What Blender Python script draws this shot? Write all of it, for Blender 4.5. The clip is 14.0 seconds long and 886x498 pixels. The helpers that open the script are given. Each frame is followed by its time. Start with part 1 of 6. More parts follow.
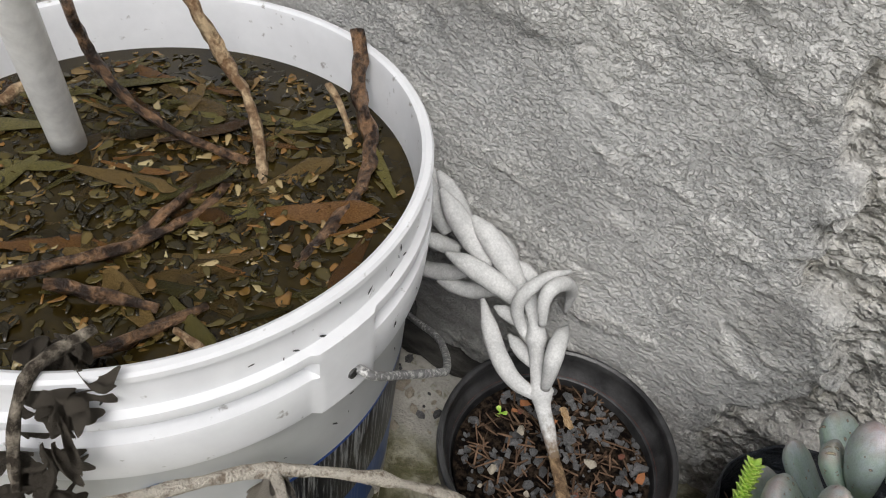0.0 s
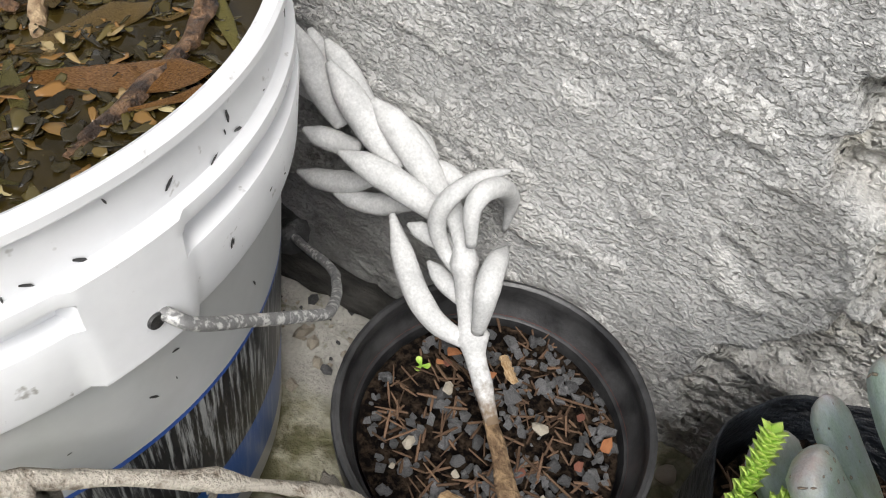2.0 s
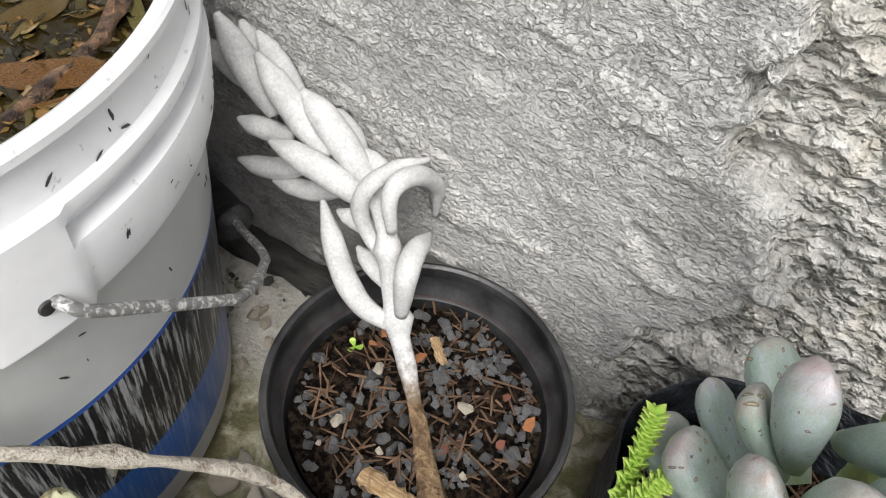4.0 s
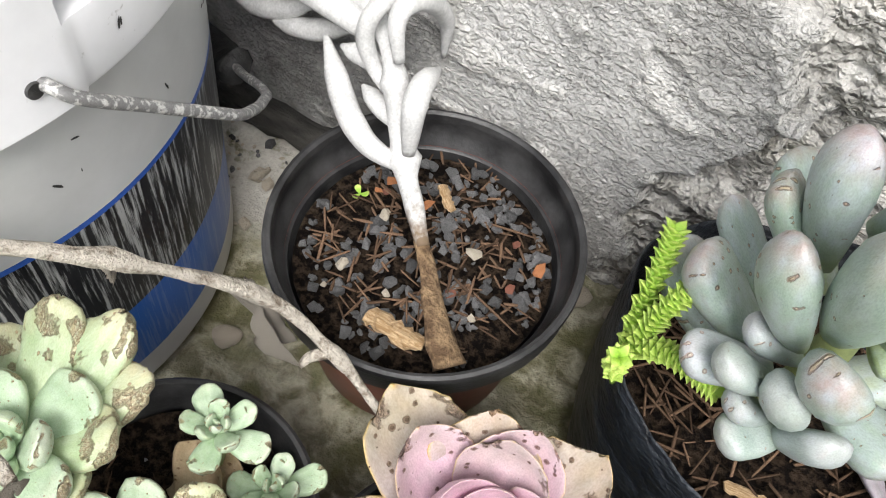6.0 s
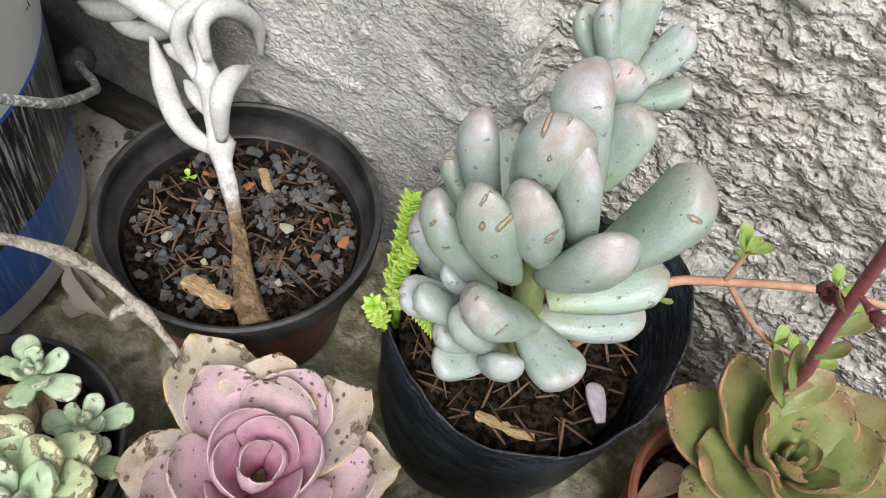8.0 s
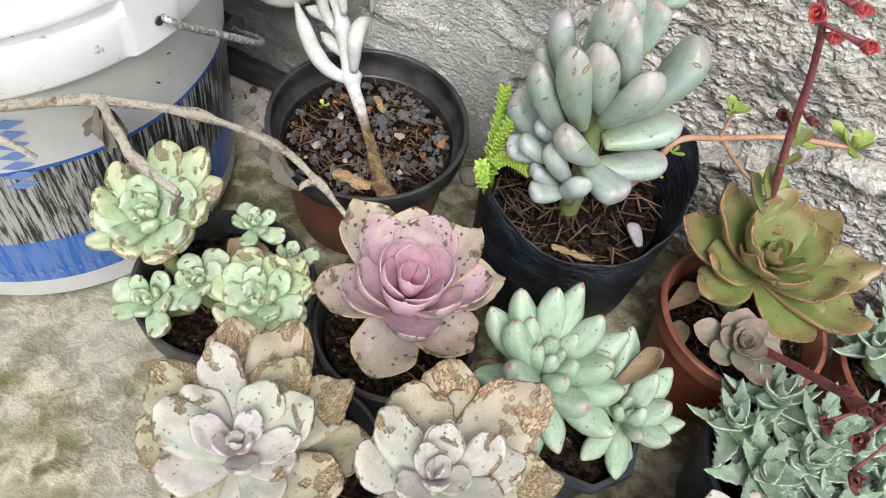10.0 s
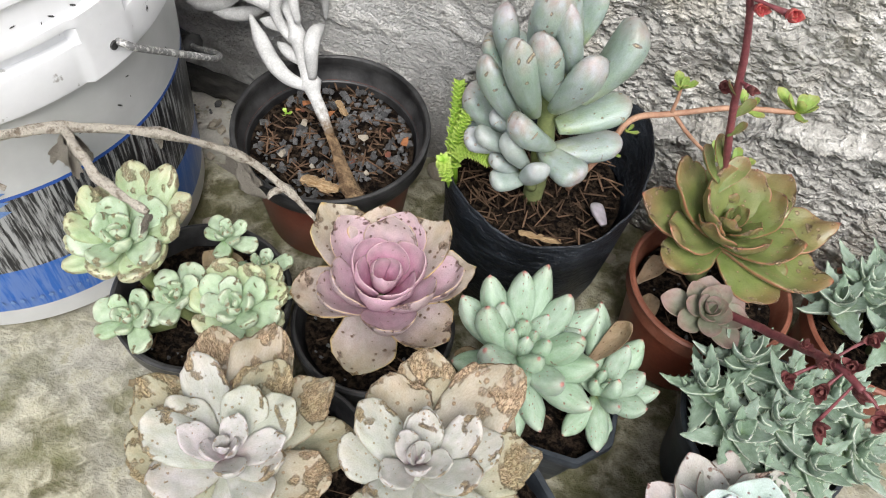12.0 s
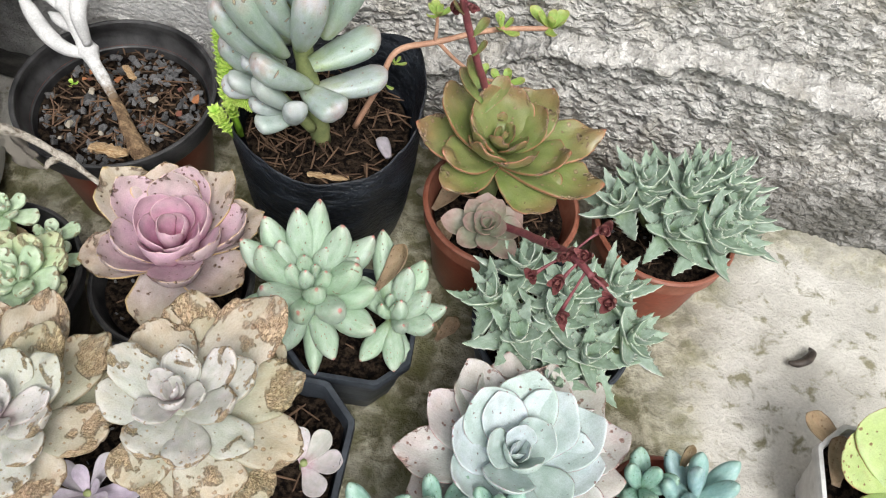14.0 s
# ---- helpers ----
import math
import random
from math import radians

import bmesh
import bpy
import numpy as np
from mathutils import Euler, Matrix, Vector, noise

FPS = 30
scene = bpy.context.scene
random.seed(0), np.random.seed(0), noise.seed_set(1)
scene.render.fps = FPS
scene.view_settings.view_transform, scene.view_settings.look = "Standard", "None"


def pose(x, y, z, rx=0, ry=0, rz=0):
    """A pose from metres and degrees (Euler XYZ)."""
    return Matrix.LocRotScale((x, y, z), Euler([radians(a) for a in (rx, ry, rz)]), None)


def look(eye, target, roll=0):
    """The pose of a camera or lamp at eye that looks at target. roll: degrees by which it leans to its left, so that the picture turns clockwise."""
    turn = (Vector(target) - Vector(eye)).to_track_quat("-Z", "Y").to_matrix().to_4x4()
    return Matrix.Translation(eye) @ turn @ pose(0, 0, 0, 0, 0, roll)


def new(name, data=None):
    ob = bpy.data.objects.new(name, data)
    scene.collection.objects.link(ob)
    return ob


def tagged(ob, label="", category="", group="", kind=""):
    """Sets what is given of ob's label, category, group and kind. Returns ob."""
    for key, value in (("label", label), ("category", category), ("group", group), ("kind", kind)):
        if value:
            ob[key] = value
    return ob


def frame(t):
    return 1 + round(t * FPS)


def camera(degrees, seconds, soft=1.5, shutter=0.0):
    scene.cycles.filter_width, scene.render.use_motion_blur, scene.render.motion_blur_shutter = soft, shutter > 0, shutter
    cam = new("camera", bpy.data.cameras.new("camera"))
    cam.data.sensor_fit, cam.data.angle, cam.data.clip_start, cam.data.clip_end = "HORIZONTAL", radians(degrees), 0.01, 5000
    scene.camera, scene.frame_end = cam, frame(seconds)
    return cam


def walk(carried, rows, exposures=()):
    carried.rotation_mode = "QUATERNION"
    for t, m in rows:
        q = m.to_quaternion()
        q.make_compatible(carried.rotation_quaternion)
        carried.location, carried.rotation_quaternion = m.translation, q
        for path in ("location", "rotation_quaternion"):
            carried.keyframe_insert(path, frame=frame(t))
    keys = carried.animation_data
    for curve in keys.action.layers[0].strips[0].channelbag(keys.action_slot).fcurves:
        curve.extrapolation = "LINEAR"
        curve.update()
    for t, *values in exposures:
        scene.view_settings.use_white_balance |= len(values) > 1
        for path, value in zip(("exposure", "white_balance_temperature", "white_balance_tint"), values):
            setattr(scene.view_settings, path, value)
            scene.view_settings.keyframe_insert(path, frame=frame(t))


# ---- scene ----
cam = camera(58.4, 14.0, soft=1.1)
PATH = [
    (0, (0.038, 0.028, 0.524), (-0.556, 1.328, -0.874), 10.6),
    (0.5, (0.025, 0.072, 0.467), (-0.462, 1.378, -0.967), 12.8),
    (1, (0.04, 0.114, 0.454), (-0.401, 1.408, -1.005), 13.5),
    (1.5, (0.043, 0.126, 0.427), (-0.385, 1.41, -1.045), 13.4),
    (2, (0.032, 0.119, 0.417), (-0.401, 1.394, -1.062), 13.2),
    (2.2, (0.032, 0.12, 0.418), (-0.393, 1.4, -1.059), 13.5),
    (4.3, (0.077, 0.136, 0.436), (-0.359, 1.321, -1.115), 12.0),
    (4.5, (0.081, 0.122, 0.424), (-0.327, 1.284, -1.152), 12.6),
    (5, (0.095, 0.111, 0.405), (-0.289, 1.235, -1.204), 13.2),
    (5.5, (0.091, 0.111, 0.395), (-0.275, 1.21, -1.236), 13.8),
    (6, (0.084, 0.115, 0.399), (-0.278, 1.211, -1.235), 14.0),
    (6.5, (0.084, 0.116, 0.407), (-0.274, 1.211, -1.227), 14.3),
    (7, (0.123, 0.118, 0.422), (-0.206, 1.234, -1.205), 15.8),
    (7.5, (0.151, 0.12, 0.437), (-0.117, 1.275, -1.174), 18.1),
    (8, (0.164, 0.105, 0.45), (-0.082, 1.272, -1.156), 18.7),
    (8.5, (0.162, 0.063, 0.475), (-0.077, 1.235, -1.127), 18.5),
    (9, (0.165, -0.007, 0.499), (-0.077, 1.167, -1.102), 17.8),
    (9.2, (0.171, -0.044, 0.502), (-0.075, 1.128, -1.1), 17.5),
    (11.3, (0.163, -0.078, 0.561), (-0.069, 1.102, -1.037), 11.2),
    (11.5, (0.162, -0.071, 0.556), (-0.064, 1.109, -1.042), 11.3),
    (12, (0.183, -0.075, 0.537), (-0.035, 1.102, -1.065), 11.4),
    (12.5, (0.237, -0.073, 0.56), (0.04, 1.098, -1.049), 11.2),
    (13, (0.268, -0.085, 0.555), (0.122, 1.088, -1.059), 11.7),
    (13.5, (0.267, -0.076, 0.556), (0.16, 1.085, -1.069), 11.6),
    (14, (0.286, -0.074, 0.552), (0.25, 1.077, -1.083), 11.4),
]
walk(cam, [(t, look(eye, target, roll)) for t, eye, target, roll in PATH],
     exposures=((0, 0.0), (0.5, 0.02), (1.0, 0.24), (2.0, 0.52), (4.3, 0.55), (4.5, 0.60), (5.0, 0.82), (6.5, 0.86), (7.4, 0.74), (8.0, 0.6), (9.0, 0.64), (11.5, 0.55), (14, 0.58)))

# ---- world and light: an overcast day, open sky above the yard ----
world = bpy.data.worlds.new("overcast_sky")
scene.world = world
world.use_nodes = True
wn = world.node_tree
sky = wn.nodes.new("ShaderNodeTexSky")
sky.sky_type, sky.sun_disc = "NISHITA", False
sky.sun_elevation, sky.sun_rotation = radians(58), radians(150)
sky.dust_density, sky.ozone_density = 4.0, 0.6
soft_sky = wn.nodes.new("ShaderNodeHueSaturation")
soft_sky.inputs["Saturation"].default_value = 0.4
wn.links.new(sky.outputs[0], soft_sky.inputs["Color"])
wn.links.new(soft_sky.outputs[0], wn.nodes["Background"].inputs[0])
wn.nodes["Background"].inputs[1].default_value = 0.11
sun = new("sun", bpy.data.lights.new("sun", "SUN"))
sun.data.energy, sun.data.angle, sun.data.color = 2.0, radians(26), (1.0, 0.98, 0.96)
sun.matrix_world = look((0.6, -1.9, 2.7), (0, 0, 0))


# ---- materials ----
def node_material(name, rough=0.6, metal=0.0):
    m = bpy.data.materials.new(name)
    m.use_nodes = True
    nt = m.node_tree
    b = nt.nodes["Principled BSDF"]
    b.inputs["Roughness"].default_value, b.inputs["Metallic"].default_value = rough, metal
    return m, nt, b


def noise_node(nt, scale, detail=6.0, rough=0.6, coords="Object", stretch=None, distort=0.0):
    tc = nt.nodes.new("ShaderNodeTexCoord")
    n = nt.nodes.new("ShaderNodeTexNoise")
    n.inputs["Scale"].default_value, n.inputs["Detail"].default_value = scale, detail
    n.inputs["Roughness"].default_value, n.inputs["Distortion"].default_value = rough, distort
    if stretch:
        mp = nt.nodes.new("ShaderNodeMapping")
        mp.inputs["Scale"].default_value = stretch
        nt.links.new(tc.outputs[coords], mp.inputs["Vector"])
        nt.links.new(mp.outputs[0], n.inputs["Vector"])
    else:
        nt.links.new(tc.outputs[coords], n.inputs["Vector"])
    return n


def ramp(nt, src, lo, hi, c0=(0, 0, 0), c1=(1, 1, 1)):
    r = nt.nodes.new("ShaderNodeValToRGB")
    r.color_ramp.elements[0].position, r.color_ramp.elements[1].position = lo, hi
    r.color_ramp.elements[0].color, r.color_ramp.elements[1].color = (*c0, 1), (*c1, 1)
    nt.links.new(src, r.inputs[0])
    return r.outputs[0]


def mixed(nt, fac, a, b, how="MIX"):
    m = nt.nodes.new("ShaderNodeMix")
    m.data_type, m.blend_type = "RGBA", how
    for sock, v in ((m.inputs[0], fac), (m.inputs[6], a), (m.inputs[7], b)):
        if isinstance(v, (int, float)):
            sock.default_value = v
        elif isinstance(v, tuple):
            sock.default_value = (*v, 1)
        else:
            nt.links.new(v, sock)
    return m.outputs[2]


def maths(nt, op, a, b=0.0, clamp=False):
    m = nt.nodes.new("ShaderNodeMath")
    m.operation, m.use_clamp = op, clamp
    for sock, v in zip(m.inputs, (a, b)):
        if isinstance(v, (int, float)):
            sock.default_value = v
        else:
            nt.links.new(v, sock)
    return m.outputs[0]


def bump(nt, b, height, strength, distance):
    n = nt.nodes.new("ShaderNodeBump")
    n.inputs["Strength"].default_value, n.inputs["Distance"].default_value = strength, distance
    nt.links.new(height, n.inputs["Height"])
    nt.links.new(n.outputs[0], b.inputs["Normal"])
    return n


def mottled(name, c0, c1, scale=60, rough=0.6, strength=0.4, distance=0.002, stretch=None, metal=0.0, fine=6.0, lo=0.35, hi=0.65, vary=0.0, gloss=0.5):
    """Two colours in patches of one size and a fine grain of another."""
    m, nt, b = node_material(name, rough, metal)
    n1, n2 = noise_node(nt, scale, stretch=stretch), noise_node(nt, scale * fine, 4.0, stretch=stretch)
    b.inputs["Specular IOR Level"].default_value = gloss
    col = mixed(nt, ramp(nt, n1.outputs[0], lo, hi), c0, c1)
    col = mixed(nt, 0.5, col, ramp(nt, n2.outputs[0], 0.3, 0.7, (0.55, 0.55, 0.55), (1, 1, 1)), "MULTIPLY")
    if vary:
        oi = nt.nodes.new("ShaderNodeObjectInfo")
        col = mixed(nt, 1.0, col, ramp(nt, oi.outputs["Random"], 0.0, 1.0, (1 - vary,) * 3, (1, 1, 1)), "MULTIPLY")
    nt.links.new(col, b.inputs["Base Color"])
    bump(nt, b, maths(nt, "ADD", n1.outputs[0], maths(nt, "MULTIPLY", n2.outputs[0], 0.5)), strength, distance)
    return m


def leaf_material(name, base, body, tip, edge, tip_from=0.7, edge_from=0.8, edge_amount=0.7, scab=0.0, scab_colour=(0.36, 0.22, 0.11),
                  spots=0.0, rough=0.5, bloom=(0.6, 0.64, 0.66), bloom_amount=0.25, scale=1.0, point=None, pale_core=None):
    """A succulent's leaf: colour from base to tip, a margin, waxy bloom, corky scabs towards the tip and small marks."""
    m, nt, b = node_material(name, rough)
    at = nt.nodes.new("ShaderNodeAttribute")
    at.attribute_name = "along"
    rim = nt.nodes.new("ShaderNodeAttribute")
    rim.attribute_name = "rim"
    oi = nt.nodes.new("ShaderNodeObjectInfo")
    tc = nt.nodes.new("ShaderNodeTexCoord")
    shift = nt.nodes.new("ShaderNodeVectorMath")
    shift.operation = "ADD"
    nt.links.new(tc.outputs["Object"], shift.inputs[0])
    mul = nt.nodes.new("ShaderNodeVectorMath")
    mul.operation = "SCALE"
    mul.inputs[0].default_value = (7.0, 3.0, 5.0)
    nt.links.new(oi.outputs["Random"], mul.inputs["Scale"])
    nt.links.new(mul.outputs[0], shift.inputs[1])

    def grain(sc, detail=5.0):
        n = nt.nodes.new("ShaderNodeTexNoise")
        n.inputs["Scale"].default_value, n.inputs["Detail"].default_value = sc * scale, detail
        nt.links.new(shift.outputs[0], n.inputs["Vector"])
        return n.outputs[0]
    big, mid, fine = grain(2.2), grain(7.0), grain(30.0, 3.0)
    u = maths(nt, "ADD", at.outputs["Fac"], maths(nt, "MULTIPLY", maths(nt, "SUBTRACT", big, 0.5), 0.35))
    col = mixed(nt, ramp(nt, u, 0.0, 0.4), base, body)
    col = mixed(nt, ramp(nt, u, tip_from, min(1.0, tip_from + 0.3)), col, tip)
    col = mixed(nt, maths(nt, "MULTIPLY", ramp(nt, mid, 0.4, 0.75), bloom_amount), col, bloom)
    e = maths(nt, "MULTIPLY", ramp(nt, maths(nt, "ADD", rim.outputs["Fac"], maths(nt, "MULTIPLY", maths(nt, "SUBTRACT", mid, 0.5), 0.25)), edge_from, 1.0), edge_amount)
    col = mixed(nt, e, col, edge)
    height = maths(nt, "MULTIPLY", fine, 0.12)
    if spots:
        dot = nt.nodes.new("ShaderNodeTexVoronoi")
        dot.voronoi_dimensions = "2D"
        dot.inputs["Scale"].default_value = 7.0 * scale
        even = nt.nodes.new("ShaderNodeVectorMath")
        even.operation = "MULTIPLY"
        even.inputs[1].default_value = (1.0, 1.7, 1.0)
        nt.links.new(shift.outputs[0], even.inputs[0])
        nt.links.new(even.outputs[0], dot.inputs["Vector"])
        pick = nt.nodes.new("ShaderNodeSeparateColor")
        nt.links.new(dot.outputs["Color"], pick.inputs[0])
        size = maths(nt, "MULTIPLY", maths(nt, "SUBTRACT", maths(nt, "ADD", pick.outputs[0], maths(nt, "MULTIPLY", at.outputs["Fac"], 0.28)), 0.96 - 0.40 * spots), 0.48, True)
        d = maths(nt, "ADD", dot.outputs["Distance"], maths(nt, "MULTIPLY", maths(nt, "SUBTRACT", fine, 0.5), 0.16))
        scar = ramp(nt, maths(nt, "SUBTRACT", size, d), 0.0, 0.035)
        core = ramp(nt, maths(nt, "SUBTRACT", maths(nt, "MULTIPLY", size, 0.55), d), 0.0, 0.04)
        col = mixed(nt, maths(nt, "MULTIPLY", scar, 0.75), col, scab_colour)
        col = mixed(nt, maths(nt, "MULTIPLY", core, 0.8), col, pale_core or tuple(c * 0.7 for c in scab_colour))
        smudge = ramp(nt, grain(5.0, 6.0), 0.60, 0.78)
        col = mixed(nt, maths(nt, "MULTIPLY", smudge, 0.6 * spots), col, scab_colour)
        height = maths(nt, "ADD", height, maths(nt, "MULTIPLY", maths(nt, "SUBTRACT", core, scar), 0.4))
    if scab:
        at2 = nt.nodes.new("ShaderNodeAttribute")
        at2.attribute_name = "crusted"
        v = nt.nodes.new("ShaderNodeTexVoronoi")
        v.feature = "DISTANCE_TO_EDGE"
        v.inputs["Scale"].default_value = 15.0 * scale
        warp = nt.nodes.new("ShaderNodeTexNoise")
        warp.inputs["Scale"].default_value = 14.0 * scale
        nt.links.new(shift.outputs[0], warp.inputs["Vector"])
        bent = nt.nodes.new("ShaderNodeVectorMath")
        bent.operation = "MULTIPLY_ADD"
        bent.inputs[1].default_value = (0.2, 0.2, 0.2)
        nt.links.new(warp.outputs["Color"], bent.inputs[0])
        nt.links.new(shift.outputs[0], bent.inputs[2])
        nt.links.new(bent.outputs[0], v.inputs["Vector"])
        where = maths(nt, "ADD", at2.outputs["Fac"], maths(nt, "MULTIPLY", maths(nt, "SUBTRACT", fine, 0.5), 0.9))
        s = ramp(nt, where, 0.36, 0.80)
        lip = maths(nt, "MULTIPLY", ramp(nt, where, 0.30, 0.44), maths(nt, "SUBTRACT", 1.0, s))
        cracks = ramp(nt, v.outputs["Distance"], 0.0, 0.10)
        crust = mixed(nt, ramp(nt, fine, 0.3, 0.7), tuple(c * 1.25 for c in scab_colour), tuple(min(0.62, c * 1.75 + 0.10) for c in scab_colour))
        crust = mixed(nt, cracks, tuple(c * 0.75 for c in scab_colour), crust)
        col = mixed(nt, maths(nt, "MULTIPLY", lip, 0.55), col, tuple(c * 0.8 for c in scab_colour))
        col = mixed(nt, maths(nt, "MULTIPLY", s, 0.55 + 0.4 * scab), col, crust)
        height = maths(nt, "ADD", height, maths(nt, "MULTIPLY", s, maths(nt, "ADD", cracks, fine)))
        nt.links.new(maths(nt, "ADD", maths(nt, "MULTIPLY", s, 0.3), rough), b.inputs["Roughness"])
    if point:
        col = mixed(nt, maths(nt, "MULTIPLY", ramp(nt, at.outputs["Fac"], 0.972, 0.992), 0.8), col, point)
    col = mixed(nt, 1.0, col, ramp(nt, grain(4.5, 6.0), 0.3, 0.7, (0.80, 0.84, 0.80), (1.10, 1.08, 1.10)), "MULTIPLY")
    freckle = ramp(nt, grain(60.0, 2.0), 0.3, 0.62, (0.74, 0.74, 0.72), (1.04, 1.04, 1.04))
    col = mixed(nt, 0.6, col, freckle, "MULTIPLY")
    tint = ramp(nt, oi.outputs["Random"], 0.0, 1.0, (0.87, 0.92, 0.85), (1.02, 0.99, 1.03))
    nt.links.new(mixed(nt, 1.0, col, tint, "MULTIPLY"), b.inputs["Base Color"])
    b.inputs["Subsurface Weight"].default_value = 0.06
    b.inputs["Subsurface Radius"].default_value = (0.004, 0.005, 0.002)
    bump(nt, b, height, 0.8, 0.0022)
    return m


M_PINK = leaf_material("rosy_leaf", (0.44, 0.20, 0.31), (0.53, 0.36, 0.43), (0.55, 0.42, 0.43), (0.60, 0.42, 0.24), 0.6, 0.86, 0.85, 0.5, (0.20, 0.11, 0.09), 0.6, 0.48, (0.62, 0.50, 0.56), 0.4)
M_PINK_OUT = leaf_material("faded_rosy_leaf", (0.38, 0.27, 0.31), (0.43, 0.34, 0.35), (0.48, 0.38, 0.30), (0.60, 0.40, 0.15), 0.55, 0.78, 0.95, 0.5, (0.20, 0.12, 0.08), 0.8, 0.5, (0.56, 0.50, 0.50), 0.4)
M_PINK_IN = leaf_material("magenta_leaf", (0.42, 0.09, 0.20), (0.54, 0.27, 0.39), (0.60, 0.39, 0.47), (0.66, 0.48, 0.46), 0.5, 0.86, 0.8, 0.0, (0.25, 0.10, 0.1), 0.2, 0.45, (0.64, 0.44, 0.53), 0.35)
M_GREEN = leaf_material("sea_green_leaf", (0.29, 0.39, 0.20), (0.35, 0.47, 0.35), (0.42, 0.50, 0.39), (0.46, 0.42, 0.34), 0.8, 0.92, 0.35, 0.0, (0.38, 0.20, 0.15), 0.42, 0.46, (0.53, 0.62, 0.56), 0.5, point=(0.46, 0.12, 0.11))
M_PACHY = leaf_material("blue_grey_leaf", (0.36, 0.43, 0.24), (0.37, 0.46, 0.40), (0.42, 0.34, 0.33), (0.44, 0.44, 0.44), 0.80, 0.9, 0.15, 0.0, (0.26, 0.18, 0.14), 0.55, 0.40, (0.47, 0.53, 0.59), 0.7, 0.8, pale_core=(0.60, 0.47, 0.34))
M_PACHY_SMALL = leaf_material("pale_blue_leaf", (0.32, 0.39, 0.32), (0.40, 0.46, 0.45), (0.46, 0.47, 0.47), (0.45, 0.45, 0.47), 0.75, 0.9, 0.1, 0.0, (0.40, 0.30, 0.24), 0.35, 0.42, (0.50, 0.54, 0.57), 0.5, 0.6, pale_core=(0.60, 0.54, 0.46))
M_OLIVE = leaf_material("olive_leaf", (0.12, 0.19, 0.045), (0.20, 0.235, 0.075), (0.27, 0.17, 0.08), (0.42, 0.15, 0.10), 0.66, 0.76, 0.85, 0.6, (0.30, 0.20, 0.13), 0.9, 0.34, (0.27, 0.28, 0.15), 0.4, pale_core=(0.46, 0.36, 0.22))
M_BABY = leaf_material("dusky_leaf", (0.18, 0.21, 0.11), (0.23, 0.235, 0.17), (0.30, 0.20, 0.175), (0.40, 0.22, 0.19), 0.55, 0.86, 0.75, 0.0, (0.28, 0.18, 0.12), 0.3, 0.5, (0.34, 0.33, 0.30), 0.35)
M_GHOST = leaf_material("ghostly_leaf", (0.32, 0.33, 0.25), (0.45, 0.45, 0.41), (0.48, 0.45, 0.40), (0.42, 0.32, 0.21), 0.6, 0.9, 0.6, 0.8, (0.33, 0.22, 0.12), 0.6, 0.6, (0.53, 0.52, 0.54), 0.6, pale_core=(0.48, 0.37, 0.25))
M_GHOST_OLD = leaf_material("scabbed_ghostly_leaf", (0.32, 0.32, 0.22), (0.39, 0.37, 0.29), (0.41, 0.35, 0.25), (0.38, 0.26, 0.14), 0.5, 0.88, 0.6, 0.8, (0.33, 0.22, 0.125), 0.9, 0.62, (0.46, 0.44, 0.38), 0.5, pale_core=(0.48, 0.36, 0.23))
M_GHOST_IN = leaf_material("lilac_white_leaf", (0.44, 0.27, 0.32), (0.50, 0.47, 0.46), (0.54, 0.51, 0.50), (0.50, 0.37, 0.37), 0.6, 0.9, 0.5, 0.5, (0.33, 0.22, 0.13), 0.3, 0.55, (0.56, 0.54, 0.58), 0.5)
M_BLUE = leaf_material("powder_blue_leaf", (0.34, 0.44, 0.41), (0.46, 0.55, 0.55), (0.51, 0.57, 0.57), (0.46, 0.26, 0.28), 0.75, 0.93, 0.75, 0.0, (0.36, 0.22, 0.21), 0.3, 0.5, (0.60, 0.67, 0.70), 0.6)
M_BLUE_OUT = leaf_material("pinkish_blue_leaf", (0.38, 0.40, 0.36), (0.45, 0.46, 0.44), (0.45, 0.40, 0.38), (0.46, 0.24, 0.23), 0.6, 0.88, 0.8, 0.4, (0.34, 0.19, 0.16), 0.7, 0.52, (0.54, 0.54, 0.55), 0.5)
M_ECH = leaf_material("mint_leaf", (0.27, 0.36, 0.14), (0.42, 0.52, 0.31), (0.52, 0.50, 0.32), (0.52, 0.43, 0.28), 0.68, 0.88, 0.4, 0.75, (0.44, 0.31, 0.19), 0.4, 0.44, (0.56, 0.64, 0.49), 0.45, pale_core=(0.54, 0.40, 0.25))
M_ECH_IN = leaf_material("fresh_mint_leaf", (0.25, 0.39, 0.18), (0.41, 0.53, 0.36), (0.50, 0.57, 0.42), (0.54, 0.52, 0.34), 0.75, 0.88, 0.4, 0.6, (0.42, 0.28, 0.16), 0.2, 0.44, (0.56, 0.65, 0.54), 0.45)
M_ALOE = leaf_material("toothed_leaf", (0.26, 0.36, 0.17), (0.25, 0.34, 0.26), (0.30, 0.39, 0.28), (0.74, 0.79, 0.68), 0.85, 0.72, 1.0, 0.0, (0.4, 0.38, 0.28), 0.25, 0.5, (0.42, 0.51, 0.44), 0.5)
M_FINGER = leaf_material("finger_leaf", (0.20, 0.36, 0.20), (0.24, 0.42, 0.34), (0.26, 0.40, 0.30), (0.3, 0.45, 0.3), 0.8, 0.95, 0.2, 0.0, (0.10, 0.16, 0.06), 0.6, 0.4, (0.45, 0.60, 0.58), 0.5)
